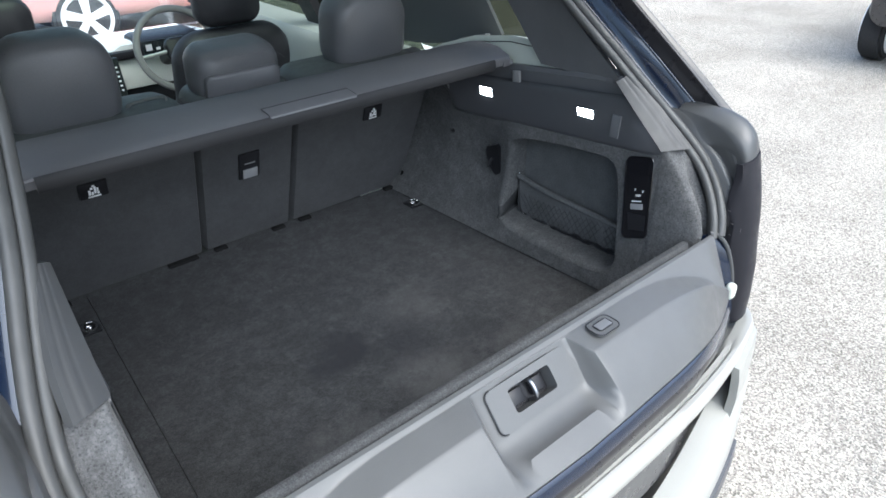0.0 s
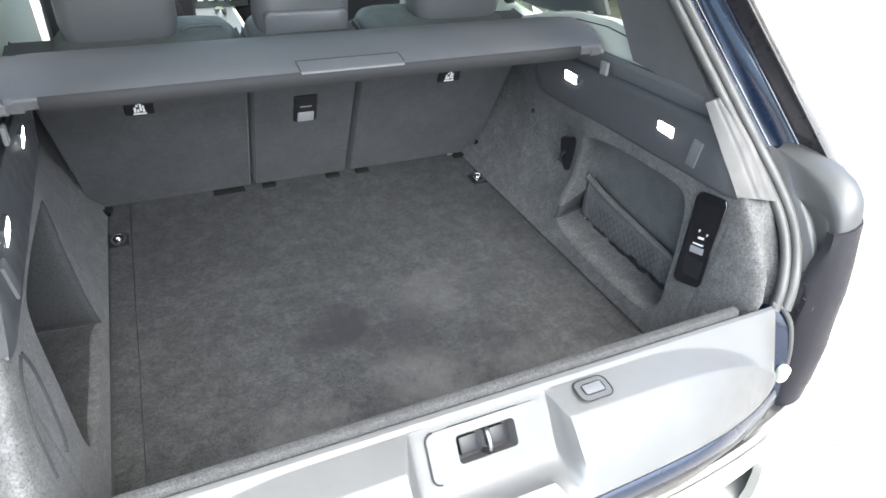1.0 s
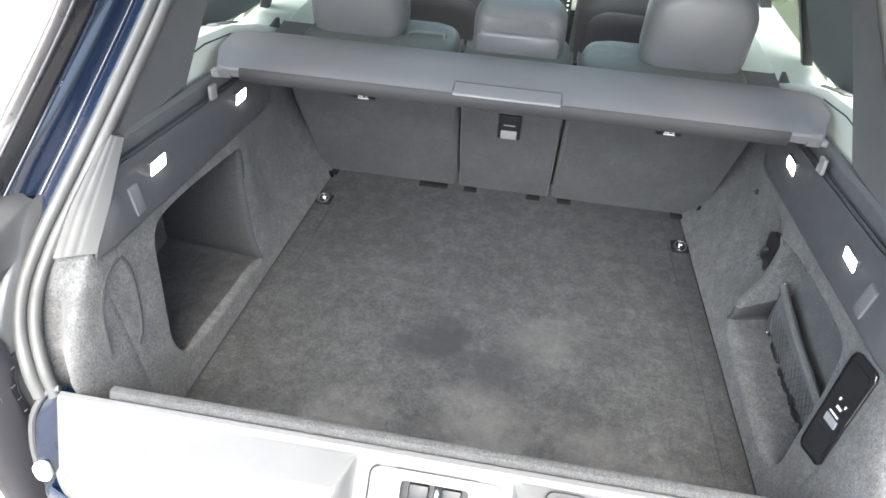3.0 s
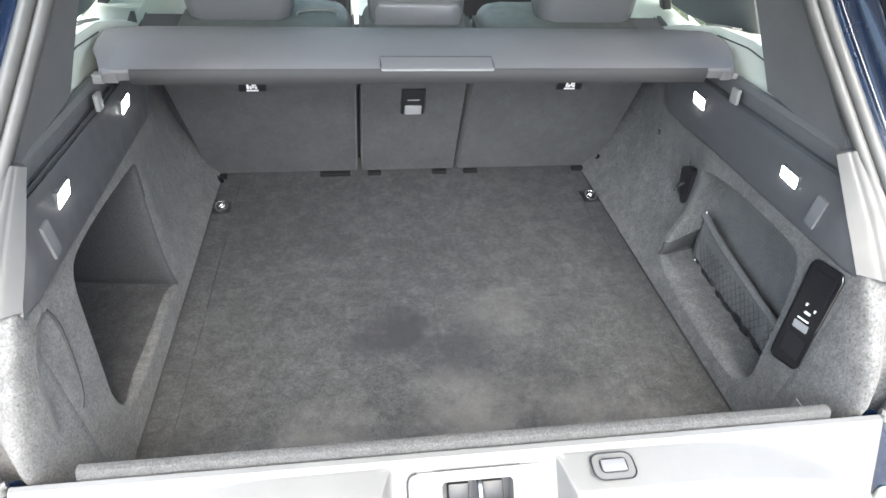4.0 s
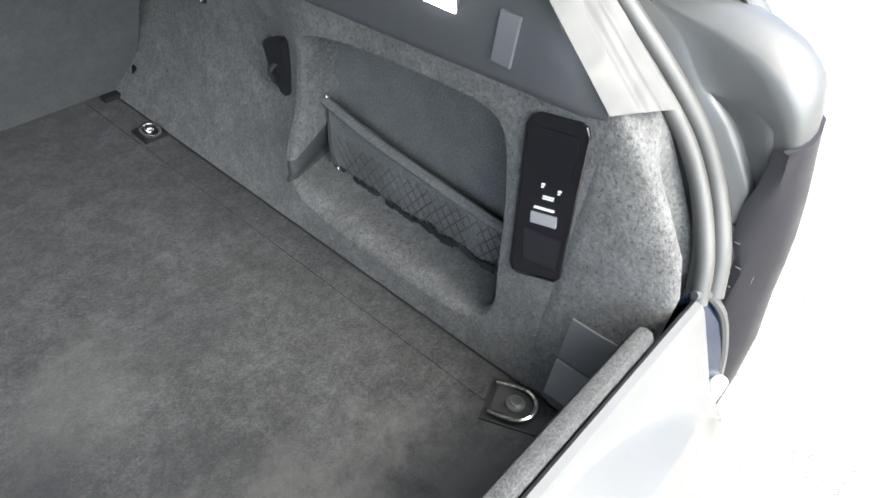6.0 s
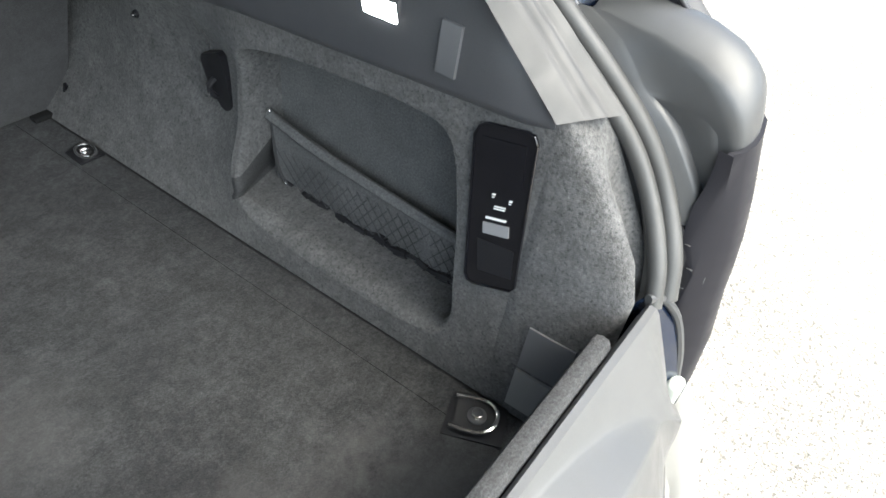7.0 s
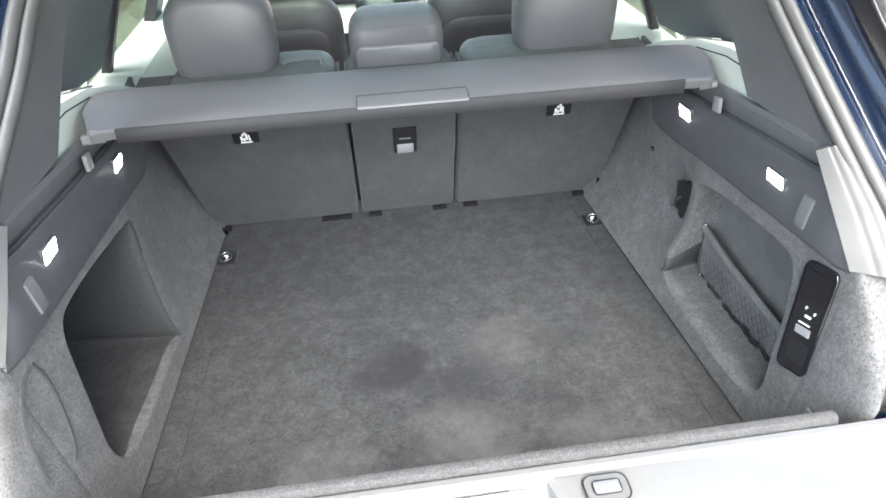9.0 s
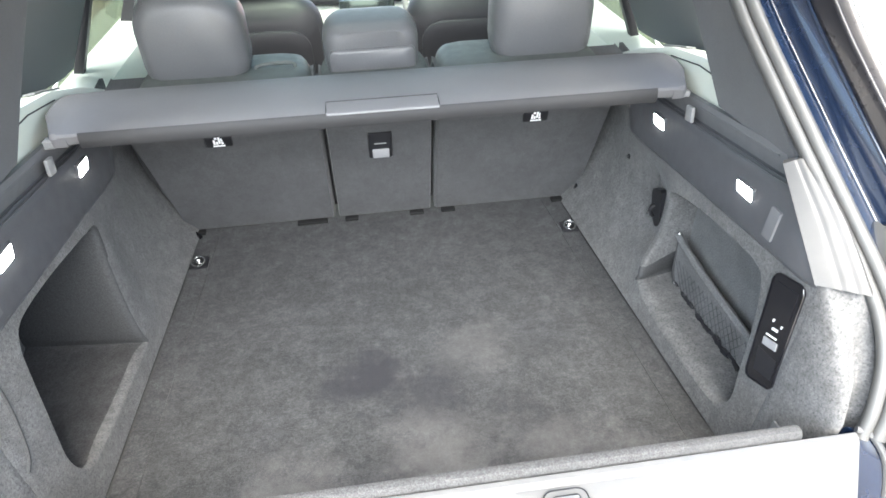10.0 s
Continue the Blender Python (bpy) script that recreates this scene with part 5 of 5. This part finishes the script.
        part("quarter_glass", slab([[(s * 0.862, y, 1.23), (s * 0.69, y + 0.05, 1.72)] for y in (0.66, 0.9, 1.29)], (s * 0.004, 0, 0)), M_GLASS, w, "tinted quarter glass").visible_shadow = False
        part("roof_rail", cube(s * 0.56, s * 0.66, 0.70, 2.7, 1.72, 1.78, 0.02), M_HEAD, w)
        side.append(w)
    lining_z = lambda x, y: 1.775 + 0.02 * (1 - (x / 0.65) ** 2)
    skin_z = lambda x, y: 1.825 + 0.03 * (1 - (x / 0.67) ** 2) - 0.02 * soft(2.2, 2.65, y)
    def frame_of(zf, wide, thick):
        """Roof with an opening for the added glass panel that lights the cabin."""
        bm = bmesh.new()
        for x0, x1, y0, y1 in ((-wide, wide, 0.62, 0.98), (-wide, wide, 2.35, 2.65), (-wide, -0.42, 0.98, 2.35), (0.42, wide, 0.98, 2.35)):
            slab([[(lerp(x0, x1, i / 4), lerp(y0, y1, j / 4), zf(lerp(x0, x1, i / 4), lerp(y0, y1, j / 4))) for i in range(5)] for j in range(5)], (0, 0, thick), bm)
        return bm
    tagged(part("ceiling", frame_of(lining_z, 0.65, 0.04), M_HEAD), "pale grey cloth headlining round an added glass panel", "ceiling", kind="structure")
    tagged(part("roof", frame_of(skin_z, 0.67, 0.02), M_PAINT), "dark blue painted car roof round an added glass panel", "car body", kind="structure")
    # unseen pane, added only to brighten the cabin from above
    pane = slab([[(x, y, skin_z(x, y) + 0.004) for x in (-0.418, -0.2, 0, 0.2, 0.418)] for y in (0.982, 1.5, 2.0, 2.348)], (0, 0, 0.006))
    tagged(part("added_roof_glass", pane, M_ADDEDROOFGLASS), "unseen green-tinted roof pane, added to let light into the cabin", "roof window", kind="structure").visible_shadow = False
    bm = slab([[(x, y, 0.42) for x in (-0.9, 0, 0.9)] for y in (1.1, 2.0, 3.6)], (0, 0, -0.05))
    tagged(part("cabin_floor", bm, M_GAP), "dark carpet of the footwells", "floor", kind="structure")
    under = slab([[(x, y, 0.74) for x in (-0.88, 0, 0.88)] for y in (-0.02, 0.6, 1.2)], (0, 0, -0.1))
    tagged(part("underbody", under, M_BLACK), "black underbody below the boot", "car body", kind="structure")
    bm = slab([[(x, 3.62 - 0.10 * (x / 0.8) ** 2, 0.98) if k == 0 else (x * 0.82, 2.62 - 0.05 * (x / 0.8) ** 2, 1.75) for x in (-0.78, -0.4, 0, 0.4, 0.78)] for k in (0, 1)], (0, 0.005, 0))
    ws = tagged(part("windscreen", bm, M_SCREENGLASS), "clear raked windscreen", "windscreen", kind="structure")
    ws.visible_shadow = False
    bonnet = slab([[(x, y, z) for x in (-0.88, -0.5, 0, 0.5, 0.88)] for y, z in ((3.66, 0.91), (4.0, 0.88), (4.4, 0.80), (4.55, 0.70), (4.57, 0.4))], (0, 0, -0.05))
    tagged(part("bonnet", bonnet, M_PAINT), "dark blue painted bonnet and front", "car body", kind="structure")


cabin()


def front_seat(x, name_label):
    ob = thing("front_seat", name_label, "car seat", "front seats", at=(x, 0, 0))
    back = part("backrest", turned(pillow(0.50, 0.66, 0.16, 0.12, puff=0.3), Matrix.Translation((0, 2.05, 0.93)) @ pose(0, 0, 0, 14, 0, 0)), M_FRONTSEAT, ob)
    part("seat_back_panel", turned(pillow(0.40, 0.46, 0.03, 0.08, puff=0.2), Matrix.Translation((0, 1.965, 0.92)) @ pose(0, 0, 0, 14, 0, 0)), M_FRONTSEAT, back)
    part("cushion", turned(pillow(0.52, 0.16, 0.55, 0.06), Matrix.Translation((0, 2.35, 0.60))), M_FRONTSEAT, ob)
    part("head_restraint", turned(pillow(0.27, 0.20, 0.11, 0.06, puff=0.3), Matrix.Translation((0, 1.98, 1.36)) @ pose(0, 0, 0, 8, 0, 0)), M_FRONTSEAT, ob)
    for dx in (-0.05, 0.05):
        part("post", cylinder((dx, 1.985, 1.26), (0, 0, 1), 0.006, 0.08, 12), M_CHROME, ob)


front_seat(-0.40, "black leather front passenger seat behind the dashboard")
front_seat(0.42, "black leather driver's seat behind the steering wheel")


def dashboard():
    d = thing("dashboard", "dark and pale two-tone dashboard across the cabin", "dashboard")
    rows = []
    for y, z in ((3.55, 0.97), (3.2, 1.005), (2.98, 1.020), (2.93, 1.012)):
        rows.append([(x, y, z + (0.02 if 0.22 < x < 0.62 and y < 3.3 else 0)) for x in (-0.74, -0.45, -0.2, 0.0, 0.2, 0.24, 0.4, 0.58, 0.64, 0.74)])
    part("top_pad", slab(rows, (0, 0, -0.04)), M_DASH, d, "pale sunlit top pad")
    part("face_panel", cube(-0.74, 0.74, 2.90, 3.2, 0.965, 1.008, 0.015), M_BLACK, d)
    part("lower_panel", cube(-0.74, 0.74, 2.94, 3.2, 0.80, 0.963, 0.03), M_CREAM, d, "cream lower dashboard")
    part("knee_panel", cube(-0.74, 0.74, 2.98, 3.2, 0.55, 0.80, 0.03), M_BLACK, d)
    hood = part("instrument_hood", cube(0.30, 0.64, 2.86, 3.1, 0.97, 1.060, 0.03), M_BLACK, d)
    part("instrument_screen", cube(0.32, 0.62, 2.854, 2.86, 0.98, 1.050, 0.002), M_SCREEN, hood)
    for k, (x, z, w, h) in enumerate(((0.30, 1.07, 0.03, 0.03), (0.345, 1.06, 0.02, 0.012), (0.42, 1.075, 0.05, 0.02), (0.48, 1.055, 0.03, 0.01), (0.54, 1.07, 0.03, 0.03))):
        part("instrument_mark", cube(x - w / 2 + 0.05, x + w / 2 + 0.05, 2.850, 2.854, z - h / 2 - 0.052, z + h / 2 - 0.052), M_WHITE, hood, "pale instrument mark", smooth=False)
    scr = part("centre_screen", turned(cube(-0.14, 0.14, -0.008, 0.008, -0.10, 0.10, 0.006), Matrix.Translation((0.045, 2.82, 0.905)) @ pose(0, 0, 0, -12, 0, 0)), M_SCREEN, d, "dark touch screen")
    icons = [(0.115, 0.125, -0.06 + 0.022 * i) for i in range(6)] + [(-0.10 + 0.05 * i, -0.075 + 0.05 * i, -0.066) for i in range(4)]
    for x0, x1, z in icons:
        part("screen_icon", turned(cube(x0, x1, -0.011, -0.008, z, z + 0.008), Matrix.Translation((0.045, 2.82, 0.905)) @ pose(0, 0, 0, -12, 0, 0)), M_WHITE, scr, "pale screen icon", smooth=False)
    con = part("centre_console", cube(-0.13, 0.13, 1.75, 2.98, 0.55, 0.80, 0.03), M_CREAM, d, "cream centre console")
    part("armrest", turned(pillow(0.24, 0.09, 0.36, 0.03), Matrix.Translation((0, 1.95, 0.83))), M_FRONTSEAT, con)
    part("selector", cylinder((0.02, 2.62, 0.83), (0, 0, 1), 0.028, 0.06, 20, 0.006), M_CHROME, con, "chrome gear selector")
    part("console_trim", cube(-0.10, 0.10, 2.25, 2.9, 0.80, 0.806, 0.002), M_SILVER, con)
    return d


dashboard()


def steering_wheel():
    w = thing("steering_wheel", "grey leather steering wheel with silver spokes", "steering wheel")
    m = Matrix.Translation((0.41, 2.60, 1.050)) @ pose(0, 0, 0, -22, 0, 0)
    ring = [(0.19 * math.cos(2 * math.pi * i / 40), 0, 0.188 * math.sin(2 * math.pi * i / 40)) for i in range(40)]
    part("rim", turned(tube(ring, 0.016, 10, closed=True), m), M_WHEEL, w)
    hub = part("hub", turned(pillow(0.13, 0.11, 0.05, 0.04), m), M_BLACK, w)
    for a in (-5, 185, 270):
        r = radians(a)
        p = [(0.05 * math.cos(r), 0, 0.05 * math.sin(r)), (0.12 * math.cos(r), 0.004, 0.12 * math.sin(r)), (0.178 * math.cos(r), 0, 0.174 * math.sin(r))]
        part("spoke", turned(tube(p, 0.018, 8, flat=0.5), m), M_IVORY, hub, "pale silver spoke")
    part("column", turned(cylinder((0, 0.12, 0), (0, 1, 0), 0.035, 0.2), m), M_BLACK, w)


steering_wheel()


# ---- other cars in the car park ----
def wheel(parent, c, axis_x, radius, alloy):
    hub = part("wheel", cylinder(c, (1 if axis_x else 0, 0 if axis_x else 1, 0), radius, 0.22, 32, 0.03), M_TYRE, parent)
    out = Vector((1, 0, 0)) if axis_x else Vector((0, 1, 0))
    c = Vector(c)
    for sgn in (-1, 1):
        dish = part("rim_dish", cylinder(c + out * 0.108 * sgn, out, radius * 0.74, 0.012, 28), M_GAP, hub, "dark rim well")
        ring = [c + out * 0.116 * sgn + radius * 0.73 * (Vector((0, math.cos(t), math.sin(t))) if axis_x else Vector((math.cos(t), 0, math.sin(t)))) for t in [2 * math.pi * i / 28 for i in range(28)]]
        part("rim", tube(ring, 0.022, 6, closed=True), alloy, hub, "pale alloy rim")
        bm = cylinder(c + out * 0.118 * sgn, out, radius * 0.18, 0.02, 16, 0.004)
        for k in range(5):
            t = 2 * math.pi * (k + 0.25) / 5
            side = Vector((0, math.cos(t), math.sin(t))) if axis_x else Vector((math.cos(t), 0, math.sin(t)))
            across = out.cross(side)
            pts = [side * radius * 0.10 + across * radius * 0.10, side * radius * 0.72 + across * radius * 0.15, side * radius * 0.72 - across * radius * 0.15, side * radius * 0.10 - across * radius * 0.10]
            plate([c + out * 0.122 * sgn + p for p in pts], -out * 0.012 * sgn, bm)
        part("spokes", bm, alloy, dish, "pale five-spoke alloy")


def parked_car(label, paint, at, heading, height=1.62, rear_axle=-1.42):
    """A parked estate car, its nose towards its own +y."""
    car = thing("parked_car", label, "car", at=at)
    car.rotation_euler = (0, 0, radians(heading))
    prof = ((-2.2, 0.62, 0.95), (-2.15, 0.40, 1.00), (-1.6, 0.32, 1.02), (0.0, 0.30, 1.03), (1.3, 0.30, 1.0), (2.0, 0.34, 0.90), (2.25, 0.45, 0.78), (2.3, 0.55, 0.68))
    secs = []
    for y, z0, z1 in prof:
        w = 0.92 - 0.10 * max(0, abs(y) - 1.9) / 0.4
        zc = (z0 + z1) / 2
        secs.append([(x * w / 0.92, y, zc + z) for x, z in rounded(1.84, z1 - z0, min(0.16, (z1 - z0) * 0.45))])
    part("body", loft(secs), paint, car)
    roof = []
    for z, y0, y1, w in ((1.0, -2.05, 1.15, 0.86), (1.3, -1.95, 0.75, 0.78), (height - 0.06, -1.75, 0.25, 0.66), (height, -1.5, 0.0, 0.55)):
        roof.append([((w) * sx, lerp(y0, y1, t), z) for sx, t in ((-1, 0.02), (-0.9, 0), (0.9, 0), (1, 0.02), (1, 0.98), (0.9, 1), (-0.9, 1), (-1, 0.98))])
    cab = part("cabin", loft(roof), M_BLACKPAINT, car)
    part("roof", loft([[(x, y, height - 0.01 + dz) for x, y in [(0.60 * u, -0.75 + 0.85 * v) for u, v in rounded(2, 2, 0.4)]] for dz in (0, 0.03)]), paint, cab)
    for x in (-0.82, 0.82):
        for y in (rear_axle, 1.42):
            wheel(car, (x, y, 0.34), True, 0.34, M_ALLOY)
    for x in (-0.66, 0.66):
        part("headlight", turned(pillow(0.36, 0.12, 0.12, 0.05), Matrix.Translation((x, 2.18, 0.70))), M_CHROME, car, "clear headlight")
        part("tail_light", turned(pillow(0.22, 0.2, 0.1, 0.05), Matrix.Translation((x, -2.14, 0.85))), M_HAZEDRED, car, "red tail light")
    part("grille", cube(-0.5, 0.5, 2.24, 2.32, 0.46, 0.60, 0.02), M_BLACK, car)
    return car


parked_car("dark parked car standing on the pale asphalt", M_BLACKPAINT, (8.72, 0.80, 0), -90, rear_axle=-1.7)
parked_car("red parked car with pale alloy wheels ahead of the bonnet", M_HAZEDRED, (2.6, 8.4, 0), 90)

parked_car("dark parked car in the bay ahead", M_BLACKPAINT, (-2.75, 9.75, 0), 0)

# white bay lines of the car park
for sgn in (-1, 1):
    for y in (5.85, 8.1):
        x0, x1 = sorted((sgn * 2.0, sgn * 5.2))
        tagged(part("bay_line", cube(x0, x1, y - 0.05, y + 0.05, 0.0, 0.004), M_WHITE, smooth=False), "white painted parking bay line on the asphalt", "road marking", "bay lines", kind="structure")
